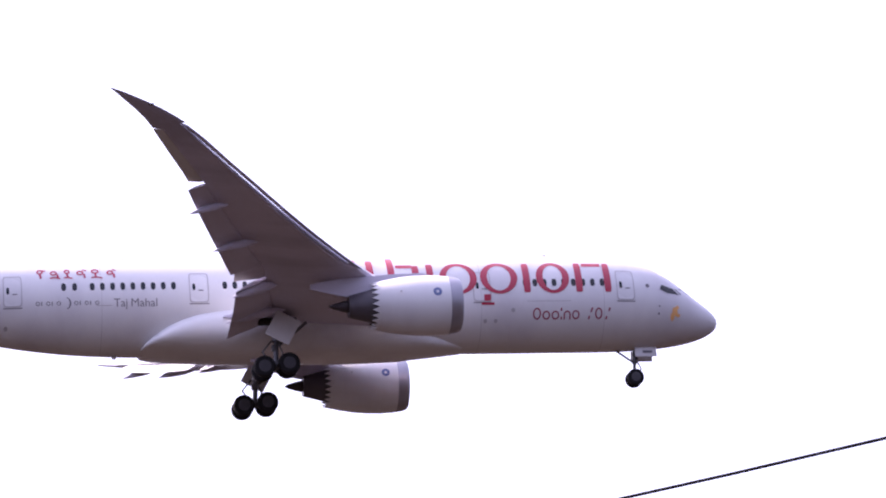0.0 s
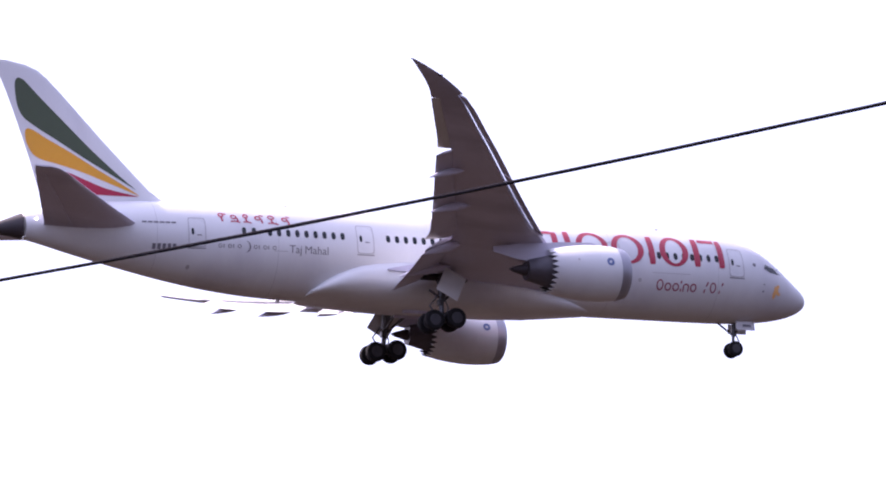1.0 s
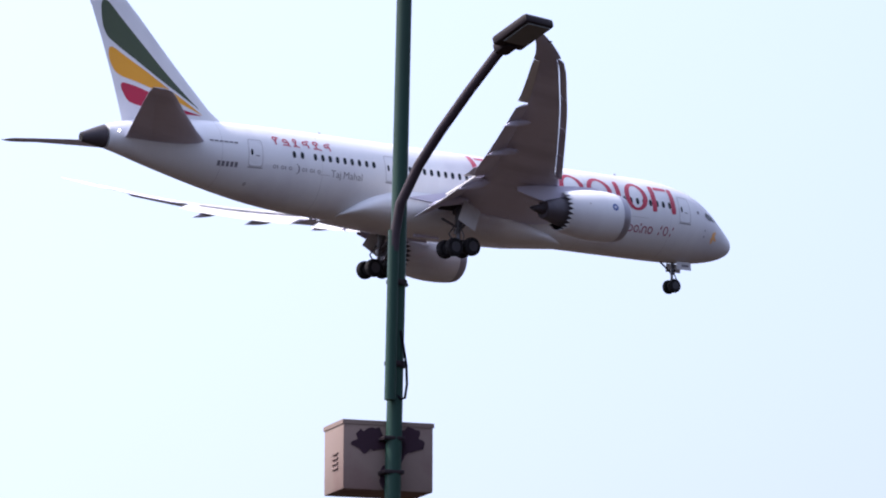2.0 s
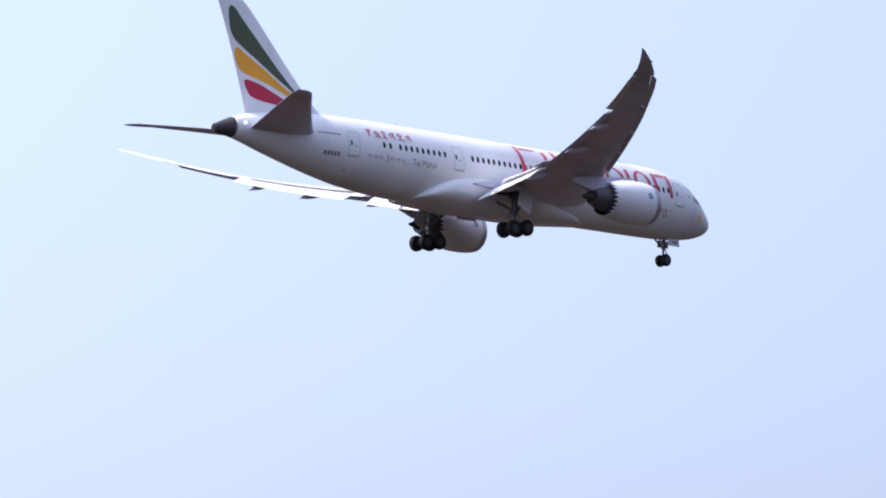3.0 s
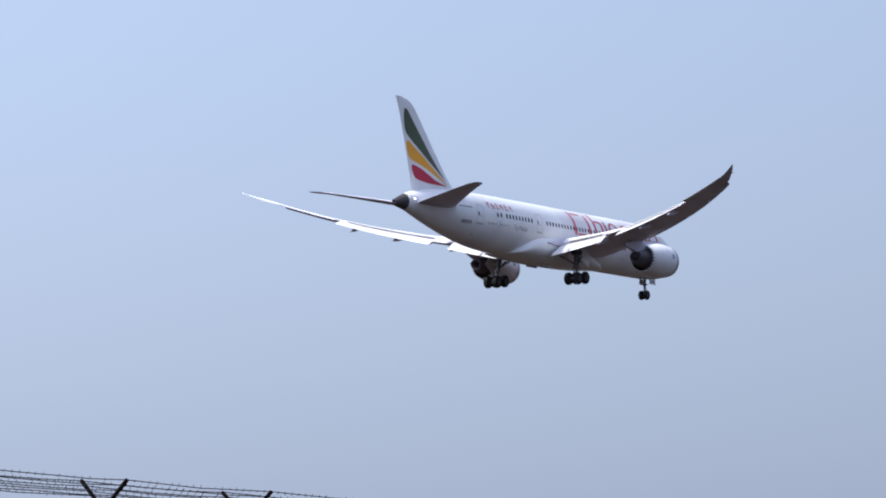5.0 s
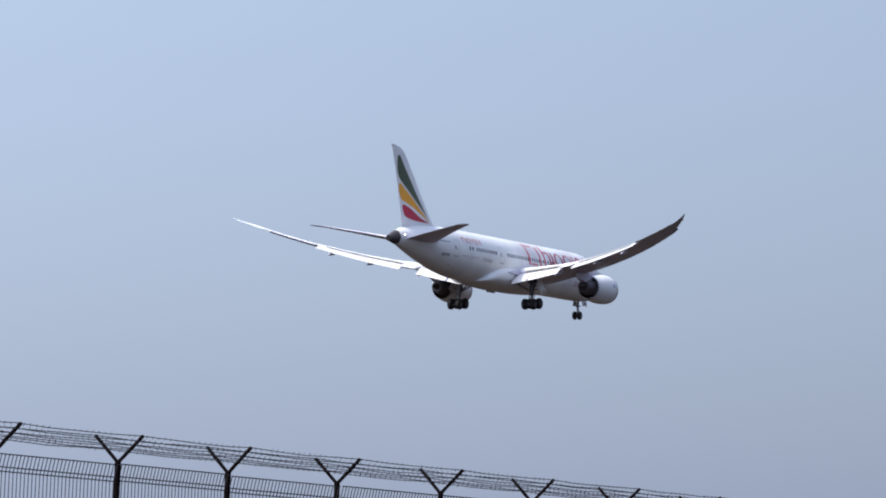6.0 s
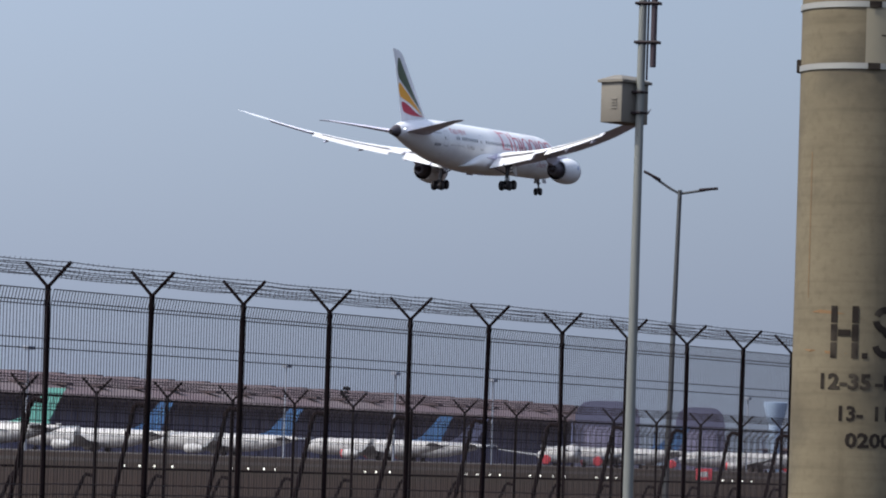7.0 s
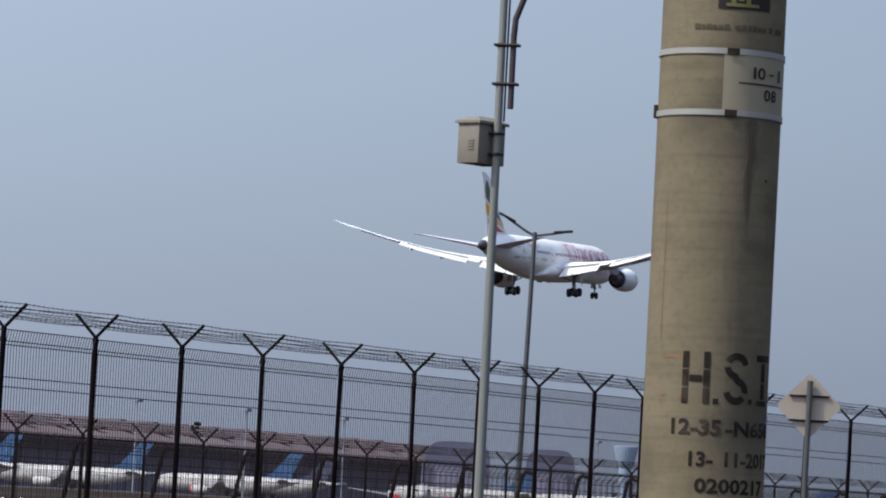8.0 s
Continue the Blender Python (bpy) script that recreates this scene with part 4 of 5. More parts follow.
def build_wing(plane, side):
    wing = bmesh.new()
    spans = [0.0, 1.5, 2.6, 3.2, 3.21, 4.5, 6.0, 8.0, 9.6, 9.61, 11.3, 11.6, 13.5, 16.0, 18.5, 21.2, 21.3, 22.5, 24.5, 26.0, 26.5, 26.51, 27.10, 27.17, 27.6, 28.2, 28.7, 29.1, 29.5, 29.75, 29.92]
    rings = []
    for x in spans:
        cut = 0.78 if 3.21 <= x <= 26.5 else 1.0
        rings.append(wing_ring(x, side, cut, 1.0, 0.40 if 11.3 < x < 27.15 else 0.0))
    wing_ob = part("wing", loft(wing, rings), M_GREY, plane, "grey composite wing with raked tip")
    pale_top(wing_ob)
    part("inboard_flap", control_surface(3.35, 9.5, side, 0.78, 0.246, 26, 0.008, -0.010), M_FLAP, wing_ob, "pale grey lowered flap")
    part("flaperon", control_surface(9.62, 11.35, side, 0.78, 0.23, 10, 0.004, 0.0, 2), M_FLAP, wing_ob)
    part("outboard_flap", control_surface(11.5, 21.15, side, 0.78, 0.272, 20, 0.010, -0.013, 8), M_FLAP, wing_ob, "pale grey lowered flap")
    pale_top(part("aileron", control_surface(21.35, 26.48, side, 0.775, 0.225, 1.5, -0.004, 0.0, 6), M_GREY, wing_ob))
    # spoilers: shallow panels over the flap's root
    for x0, x1 in ((4.0, 6.6), (6.7, 9.3), (11.8, 14.0), (14.1, 16.2), (16.3, 18.3), (18.4, 20.3)):
        bm = bmesh.new()
        rows = []
        for x in (x0, x1):
            c = wing_te(x) - wing_le(x)
            z = wing_z(x)
            def at(f, dz):
                return Vector((side * x, -(wing_le(x) + f * c), z - wing_twist(x) * c * (f - 0.5) + dz))
            rows.append([at(0.66, 0.052 * c + 0.02), at(0.81, 0.022 * c + 0.02), at(0.81, 0.012 * c), at(0.66, 0.03 * c)])
        part("spoiler", loft(bm, rows), M_FLAP, wing_ob, smooth=0)
    # slats: thin nose sections set ahead of and below the leading edge
    for x0, x1 in ((3.6, 8.4), (11.1, 15.0), (15.06, 19.0), (19.06, 23.0), (23.06, 27.14)):
        bm = bmesh.new()
        rings = []
        for k in range(5):
            x = x0 + (x1 - x0) * k / 4
            c = 0.56 if x > 9 else 1.1
            rings.append([Vector((side * x, -(wing_le(x) - (0.22 if x > 9 else 0.12) + f * c), wing_z(x) + 0.0175 * (wing_te(x) - wing_le(x)) - (0.36 if x > 9 else 0.16) + (h * 2.2 if h > 0 else h * 0.6) * c + 0.45 * f * c)) for f, h in FOIL])
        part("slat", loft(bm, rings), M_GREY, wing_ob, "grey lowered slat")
    # flap track fairings: from under the wing down to a point behind the lowered flap
    for x, s_tip, z_tip, r in ((5.4, 31.2, -2.35, 0.22), (9.2, 31.2, -1.78, 0.26), (15.2, 33.07, -0.62, 0.19), (19.5, 34.88, 0.38, 0.16)):
        bm = bmesh.new()
        c = wing_te(x) - wing_le(x)
        s_nose = wing_le(x) + (0.60 if x > 10 else 0.70) * c
        z_nose = wing_z(x) - 0.055 * c * (1 if c < 8 else 0.8)
        rings = []
        for f, k in ((0, 0.04), (0.12, 0.55), (0.3, 0.95), (0.5, 1.0), (0.7, 0.78), (0.87, 0.4), (1, 0.03)):
            zc = z_nose + (z_tip - z_nose) * (0.35 * f + 0.65 * f * f)
            rings.append([Vector((side * x + r * k * math.cos(a), -(s_nose + (s_tip - s_nose) * f), zc + 1.4 * r * k * math.sin(a))) for a in (2 * math.pi * q / 12 for q in range(12))])
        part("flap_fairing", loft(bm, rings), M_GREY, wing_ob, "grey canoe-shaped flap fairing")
    # wing light
    bm = bmesh.new()
    x = 28.6
    box(bm, (side * x, -wing_le(x) - 0.10, wing_z(x) + 0.02), (0.25, 0.30, 0.07), bevel=0.02)
    part("navigation_light", bm, M_PANE, wing_ob)


def build_engine(plane, side):
    ex, ez, lip = 9.9, -2.55, 17.9
    c = (side * ex, 0, ez)
    nac = bmesh.new()
    outer = [(0.0, 1.50), (-0.10, 1.585), (-0.35, 1.66), (-0.9, 1.74), (-1.7, 1.785), (-2.6, 1.77), (-3.5, 1.69), (-4.3, 1.56), (-4.95, 1.42)]
    inner = [(-4.95, 1.39), (-3.6, 1.40), (-2.0, 1.42), (-1.0, 1.42), (-0.35, 1.40), (-0.08, 1.44)]
    revolve(nac, [(a - lip, r) for a, r in outer[2:] + inner[:-2]], c, seg=48, close=False)
    for f in [f for f in nac.faces if len(f.verts) > 4]:
        nac.faces.remove(f)
    engine = part("engine", nac, M_WHITE, plane, "white jet engine cowling with scalloped rear edge")
    engine.data.materials.append(M_HOT)
    for p in engine.data.polygons:
        if Vector((p.normal.x, p.normal.z)).dot(Vector((p.center.x - side * ex, p.center.z - ez))) < 0 and p.center.y < -lip - 1.5:
            p.material_index = 1
    lipm = bmesh.new()
    revolve(lipm, [(a - lip, r) for a, r in [(-0.75, 1.722), (-0.35, 1.664), (-0.10, 1.59), (0.0, 1.50), (-0.08, 1.43), (-0.35, 1.398), (-0.6, 1.40)]], c, seg=48, close=True)
    part("inlet_lip", lipm, M_LIP, engine, "grey metal inlet lip")
    # chevrons round the fan nozzle
    n = 24
    for k in range(n):
        a0, a1, am = 2 * math.pi * k / n, 2 * math.pi * (k + 1) / n, 2 * math.pi * (k + 0.5) / n
        chev = bmesh.new()
        pts = []
        for r0, r1, off in ((1.43, 1.34, 0.0), (1.39, 1.30, 0.0)):
            pts.append([Vector((side * ex + r0 * math.cos(a0), -lip - 4.93, ez + r0 * math.sin(a0))), Vector((side * ex + r0 * math.cos(am), -lip - 4.93, ez + r0 * math.sin(am))), Vector((side * ex + r0 * math.cos(a1), -lip - 4.93, ez + r0 * math.sin(a1))), Vector((side * ex + r1 * math.cos(am), -lip - 5.36, ez + r1 * math.sin(am)))])
        loft(chev, pts)
        ob = part("chevron", chev, M_WHITE, engine, smooth=20)
        ob.data.materials.append(M_HOT)
        mid = Vector((side * ex, 0, ez))
        for p in ob.data.polygons:
            out = Vector((p.center.x, 0, p.center.z)) - mid
            p.material_index = 0 if p.normal.dot(out) > 0 else 1
    core = bmesh.new()
    revolve(core, [(a - lip, r) for a, r in [(-3.2, 1.15), (-4.6, 1.12), (-5.3, 0.98), (-6.1, 0.78), (-6.6, 0.66)]], c, seg=32)
    part("core_cowl", core, M_CORE, engine, "dark metal core exhaust")
    cone = bmesh.new()
    revolve(cone, [(a - lip, r) for a, r in [(-6.2, 0.42), (-6.9, 0.33), (-7.5, 0.16), (-7.75, 0.03)]], c, seg=24)
    part("exhaust_cone", cone, M_HOT, engine)
    fan = bmesh.new()
    revolve(fan, [(-0.95 - lip, 1.405), (-1.0 - lip, 0.5), (-0.62 - lip, 0.32), (-0.35 - lip, 0.05)], c, seg=32)
    part("fan", fan, M_HOT, engine, "dark fan face with spinner")
    # pylon up to the wing
    py = bmesh.new()
    rings = []
    for s, w, zt, zb in ((lip + 0.9, 0.06, -0.95, -1.25), (lip + 2.2, 0.26, -0.62, -1.3), (lip + 4.2, 0.34, -0.72, -1.5), (lip + 5.6, 0.34, -0.85, -2.2), (lip + 7.2, 0.26, -0.95, -1.95), (lip + 8.8, 0.05, -1.2, -1.5)):
        rings.append([Vector((side * ex + w * u, -s, zt if v else zb)) for u, v in ((1, 1), (-1, 1), (-1, 0), (1, 0))])
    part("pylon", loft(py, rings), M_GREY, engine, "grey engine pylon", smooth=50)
    # strake and emblem on the cowling's outer side
    for sd in (1, -1):
        em = flat_shape(oval(0, 0, 0.26, 0.26, 20), oval(0, 0, 0.09, 0.09, 20))
        for v in em.verts:
            z = ez + 0.42 + v.co.y
            y = -(19.46 - 0.0) + v.co.x * sd
            r = 1.775 + 0.015
            v.co = Vector((side * ex + sd * math.sqrt(max(0, r * r - (z - ez) ** 2)), y, z))
        part("emblem", em, M_BLUEGREY, engine, "round blue-grey emblem", smooth=0)
        dot = flat_shape(oval(0, 0, 0.08, 0.08, 10))
        for v in dot.verts:
            z = ez + 0.46 + v.co.y
            r = 1.735 + 0.018
            v.co = Vector((side * ex + sd * math.sqrt(max(0, r * r - (z - ez) ** 2)), -21.6 + v.co.x, z))
        part("cowl_latch", dot, M_LINE, engine, smooth=0)


def build_gear(plane):
    for side in (1, -1):
        gx, gy, gz = side * 4.98, -28.24, -4.94
        bm = bmesh.new()
        tube(bm, [(side * 4.75, gy + 0.35, -1.9), (side * 4.85, gy + 0.1, -3.4)], [0.36, 0.25], 14)
        tube(bm, [(side * 4.2, gy + 0.25, -2.25), (side * 5.4, gy + 0.25, -2.25)], 0.2, 10)
        box(bm, (side * 4.85, gy - 0.02, -3.75), (0.42, 0.34, 0.4), None, 0.06)
        box(bm, (gx, gy + 0.25, gz + 0.28), (0.34, 0.5, 0.28), None, 0.05)
        tube(bm, [(side * 4.85, gy + 0.1, -3.3), (gx, gy, gz)], 0.16, 14)
        tube(bm, [(gx, gy + 0.85, gz + 0.10), (gx, gy - 0.85, gz - 0.10)], 0.14, 10)
        gear = part("main_gear", bm, M_STEEL, plane, "grey steel four-wheel landing gear leg")
        br = bmesh.new()
        tube(br, [(side * 2.6, gy + 0.2, -2.4), (side * 4.8, gy + 0.15, -3.5)], 0.09, 8)
        tube(br, [(side * 4.5, gy + 2.0, -2.1), (side * 4.85, gy + 0.25, -3.6)], 0.09, 8)
        tube(br, [(side * 4.9, gy - 0.18, -3.3), (side * 4.9, gy - 0.75, -4.0), (gx, gy - 0.1, gz + 0.1)], 0.06, 8)
        part("drag_brace", br, M_STEEL, gear)
        for dy, dz in ((0.74, 0.09), (-0.74, -0.09)):
            ax = bmesh.new()
            tube(ax, [(gx - 0.62, gy + dy, gz + dz), (gx + 0.62, gy + dy, gz + dz)], 0.09, 10)
            axle = part("axle", ax, M_STEEL, gear)
            for dx in (0.56, -0.56):
                build_wheel_on(plane, gear, gx + dx, gy + dy, gz + dz, 0.66, 0.50)
        dr = bmesh.new()
        m = Matrix.Translation((side * 5.75, gy + 0.42, -2.72)) @ Euler((radians(-30), side * radians(-14), side * radians(6))).to_matrix().to_4x4()
        box(dr, (0, 0, 0), (0.07, 1.55, 1.85), m, 0.03)
        part("gear_door", dr, M_FLAP, gear, "pale grey open gear door")
        arm = bmesh.new()
        tube(arm, [(side * 4.9, gy + 0.3, -2.9), (side * 5.7, gy + 0.5, -2.6)], 0.05, 7)
        tube(arm, [(side * 4.9, gy + 0.2, -3.3), (side * 5.7, gy + 0.3, -3.1)], 0.05, 7)
        tube(arm, [(side * 5.0, gy + 0.14, -3.3), (side * 5.05, gy + 0.45, -4.1), (gx, gy + 0.25, gz + 0.12)], 0.045, 7)
        part("actuator", arm, M_STEEL, gear)
        # solid dark block stands for the shade inside the gear bay
        wl = bmesh.new()
        box(wl, (side * 4.2, gy + 0.3, -1.95), (1.2, 2.2, 0.20), None, 0.05)
        part("wheel_well_shade", wl, M_TYRE, gear, "dark block for the shade in the open wheel well")
        d2 = bmesh.new()
        m = Matrix.Translation((side * 0.75, gy + 0.2, -3.44)) @ Euler((0, side * radians(8), 0)).to_matrix().to_4x4()
        box(d2, (0, 0, 0), (0.06, 2.2, 0.26), m, 0.02)
        part("belly_door", d2, M_GREY, gear)
    bm = bmesh.new()
    tube(bm, [(0, -5.25, -2.7), (0, -5.36, -3.8)], 0.15, 12)
    tube(bm, [(0, -5.36, -3.7), (0, -5.41, -4.69)], 0.10, 12)
    tube(bm, [(-0.45, -5.41, -4.69), (0.45, -5.41, -4.69)], 0.07, 10)
    nose = part("nose_gear", bm, M_STEEL, plane, "grey steel nose landing gear leg")
    br = bmesh.new()
    tube(br, [(0, -6.6, -2.85), (0, -5.42, -3.7)], 0.07, 8)
    tube(br, [(0, -5.2, -3.6), (0, -4.95, -4.1), (0, -5.3, -4.5)], 0.05, 8)
    tube(br, [(-0.28, -5.25, -3.5), (0.28, -5.25, -3.5)], 0.09, 8)
    part("drag_brace", br, M_STEEL, nose)
    for dx in (0.33, -0.33):
        build_wheel_on(plane, nose, dx, -5.41, -4.69, 0.52, 0.36)
    for sd in (1, -1):
        dr = bmesh.new()
        m = Matrix.Translation((sd * 0.62, -4.75, -3.18)) @ Euler((0, sd * radians(-8), 0)).to_matrix().to_4x4()
        box(dr, (0, 0, 0), (0.05, 1.35, 0.62), m, 0.02)
        d = part("nose_gear_door", dr, M_WHITE, nose, "white open nose gear door")
        bar = bmesh.new()
        box(bar, (sd * 0.04, 0.1, 0.0), (0.02, 0.6, 0.16), m)
        part("registration_bar", bar, M_GREYTXT, nose, smooth=0)


def build_wheel_on(plane, gear, x, y, z, r, w):
    tyre = bmesh.new()
    revolve(tyre, [(-w * 0.5, r * 0.58), (-w * 0.5, r * 0.84), (-w * 0.38, r * 0.96), (-w * 0.16, r), (w * 0.16, r), (w * 0.38, r * 0.96), (w * 0.5, r * 0.84), (w * 0.5, r * 0.58)], (x, y, z), "x", 28)
    hub = bmesh.new()
    revolve(hub, [(-w * 0.53, r * 0.14), (-w * 0.53, r * 0.36), (-w * 0.505, r * 0.57), (w * 0.505, r * 0.57), (w * 0.53, r * 0.36), (w * 0.53, r * 0.14)], (x, y, z), "x", 20)
    t = part("wheel", tyre, M_TYRE, gear, "black rubber tyre on a grey hub")
    h = part("wheel_hub", hub, M_HUB, gear, "grey metal wheel hub")


FIN_Z = (2.2, 2.9, 3.6, 5.0, 7.0, 9.0, 10.4, 11.1, 11.42)
FIN_LE = (43.2, 44.75, 45.75, 47.15, 49.1, 50.95, 52.3, 53.3, 54.8)
FIN_TE = (52.7, 52.9, 53.1, 53.5, 54.15, 54.85, 55.4, 55.7, 55.88)
fin_le, fin_te = smooth_curve(FIN_Z, FIN_LE), smooth_curve(FIN_Z, FIN_TE)


def fin_half(s, z):
    le, te = fin_le(z), fin_te(z)
    f = min(max((s - le) / (te - le), 0), 1)
    t = 5 * 0.095 * (0.2969 * math.sqrt(f) - 0.126 * f - 0.3516 * f * f + 0.2843 * f**3 - 0.1015 * f**4)
    return t * min(te - le, 7.5)


def fin_stripe(name, mat, label, fin, upper, lower, side):
    """A curved stripe on the fin between two edges, each a list of (s, z) from its rear round end to its front point."""
    n = 26
    us, uz = zip(*upper)
    ls, lz = zip(*lower)
    k = np.linspace(0, 1, len(us))
    fu_s, fu_z = smooth_curve(k, us), smooth_curve(k, uz)
    k = np.linspace(0, 1, len(ls))
    fl_s, fl_z = smooth_curve(k, ls), smooth_curve(k, lz)
    bm = bmesh.new()
    rows = []
    for i in range(n + 1):
        t = i / n
        a, b = (fu_s(t), fu_z(t)), (fl_s(t), fl_z(t))
        row = []
        for q in range(5):
            s, z = a[0] + (b[0] - a[0]) * q / 4, a[1] + (b[1] - a[1]) * q / 4
            row.append(bm.verts.new((side * (fin_half(s, z) + 0.012), -s, z)))
        rows.append(row)
    for a, b in zip(rows, rows[1:]):
        for q in range(4):
            bm.faces.new((a[q], a[q + 1], b[q + 1], b[q]))
    bmesh.ops.remove_doubles(bm, verts=bm.verts, dist=0.002)
    part(name, bm, mat, fin, label)


def build_tail(plane):
    bm = bmesh.new()
    rings = []
    for z in (2.0, 2.4, 2.9, 3.6, 5.0, 6.5, 8.0, 9.4, 10.4, 10.9, 11.2, 11.36, 11.42):
        zz = max(z, 2.2)
        le, te = fin_le(zz), fin_te(zz)
        ring = []
        for f, h in airfoil(15, 0.095):
            s = le + f * (te - le)
            ring.append(Vector((math.copysign(fin_half(s, zz), h) if 0 < f < 1 else 0.01 * math.copysign(1, h), -s, z)))
        rings.append(ring)
    fin = part("tail_fin", loft(bm, rings), M_WHITE, plane, "white swept tail fin with green, yellow and red stripes")
    for side in (1, -1):
        fin_stripe("green_stripe", M_FGREEN, "dark green curved stripe", fin,
                   [(54.45, 9.85), (54.4, 10.15), (54.2, 10.32), (53.9, 10.2), (53.0, 9.28), (51.2, 7.5), (49.4, 5.75), (47.5, 4.12), (46.75, 3.55)],
                   [(54.45, 9.85), (54.42, 9.4), (54.3, 8.6), (53.95, 7.85), (53.1, 7.2), (51.8, 6.42), (50.0, 5.32), (48.2, 4.32), (46.75, 3.52)], side)
        fin_stripe("yellow_stripe", M_FYEL, "yellow curved stripe", fin,
                   [(53.82, 6.75), (53.78, 7.0), (53.6, 7.1), (53.3, 7.0), (52.5, 6.53), (50.9, 5.66), (49.3, 4.72), (47.8, 3.9), (46.5, 3.15)],
                   [(53.82, 6.75), (53.78, 6.4), (53.55, 5.8), (53.25, 5.4), (52.8, 5.15), (51.8, 4.9), (50.3, 4.47), (48.5, 3.82), (46.5, 3.12)], side)
        fin_stripe("red_stripe", M_FRED, "red curved stripe", fin,
                   [(52.85, 4.5), (52.8, 4.66), (52.6, 4.72), (52.2, 4.66), (51.2, 4.42), (49.8, 3.88), (48.6, 3.45), (46.6, 3.08)],
                   [(52.85, 4.5), (52.78, 4.25), (52.55, 3.85), (52.2, 3.45), (51.2, 3.2), (49.8, 3.06), (48.4, 3.03), (46.6, 3.05)], side)
    for side in (1, -1):
        bm = bmesh.new()
        rings = []
        for x, le, te, z in ((0.4, 45.7, 52.9, 0.60), (1.3, 46.6, 53.05, 0.85), (3.5, 48.9, 53.9, 1.22), (6.5, 51.75, 55.05, 1.68), (8.9, 53.9, 55.95, 2.03), (9.7, 54.65, 56.2, 2.08), (10.12, 55.4, 56.35, 2.08)):
            rings.append([Vector((side * x, -(le + f * (te - le)), z + h * 0.8 * (te - le) * (-1))) for f, h in FOIL])
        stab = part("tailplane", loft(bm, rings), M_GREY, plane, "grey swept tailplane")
        bm = bmesh.new()
        rings = [[Vector((side * x, -(le + (te - le) * f), z + dz)) for f, dz in ((0.70, 0.028 * (te - le)), (0.71, -0.05 * (te - le)), (0.98, -0.012), (0.98, 0.016))] for x, le, te, z in ((1.9, 47.2, 53.25, 0.95), (8.6, 53.65, 55.8, 1.99))]
        part("elevator", loft(bm, rings), M_GREY, stab, smooth=0)
    bm = bmesh.new()
    loft(bm, [body_ring(s, 32, 0.012) for s in np.linspace(54.15, 55.87, 9)])
    cone = part("tail_cone", bm, M_DARKGREY, plane, "dark metal tail cone")
    # flat black disc paints the darkness of the exhaust hole
    bm = bmesh.new()
    revolve(bm, [(-55.90, 0.27), (-55.86, 0.29)], (0, 0, 0.58), "y", 20)
    part("exhaust_hole_shade", bm, M_TYRE, cone, "black disc for the dark inside of the exhaust outlet")
    bm = bmesh.new()
    bmesh.ops.create_uvsphere(bm, u_segments=10, v_segments=8, radius=0.065, matrix=Matrix.Translation((body_x(53.4, 1.15) + 0.03, -53.4, 1.15)))
    part("tail_light", bm, M_LAMP, plane, "small white lit tail light")


def ring_shape(cx, cy, rx, ry, t, tilt=1.0):
    """A flat ring; tilt widens its sides against its top and foot."""
    return flat_shape(oval(cx, cy, rx, ry, 32), oval(cx, cy, rx - t * tilt, ry - t, 32))


def ribbon(pts, t):
    """A flat stroke of even width through points."""
    bm = bmesh.new()
    rows = []
    for i, p in enumerate(pts):
        q0, q1 = pts[max(i - 1, 0)], pts[min(i + 1, len(pts) - 1)]
        d = Vector((q1[0] - q0[0], q1[1] - q0[1])).normalized()
        n = Vector((-d.y, d.x)) * t / 2
        rows.append((bm.verts.new((p[0] + n.x, p[1] + n.y, 0)), bm.verts.new((p[0] - n.x, p[1] - n.y, 0))))
    for a, b in zip(rows, rows[1:]):
        bm.faces.new((a[0], a[1], b[1], b[0]))
    return bm


def arch_shape(x0, y0, w, h, t):
    """Two legs under a round arch."""
    r = w / 2 - t / 2
    pts = [(x0 + t / 2, y0), (x0 + t / 2, y0 + h - r - t / 2)] + [(x0 + w / 2 - r * math.cos(a), y0 + h - r - t / 2 + r * math.sin(a)) for a in np.linspace(0.2, math.pi - 0.2, 12)] + [(x0 + w - t / 2, y0 + h - r - t / 2), (x0 + w - t / 2, y0)]
    return ribbon(pts, t)


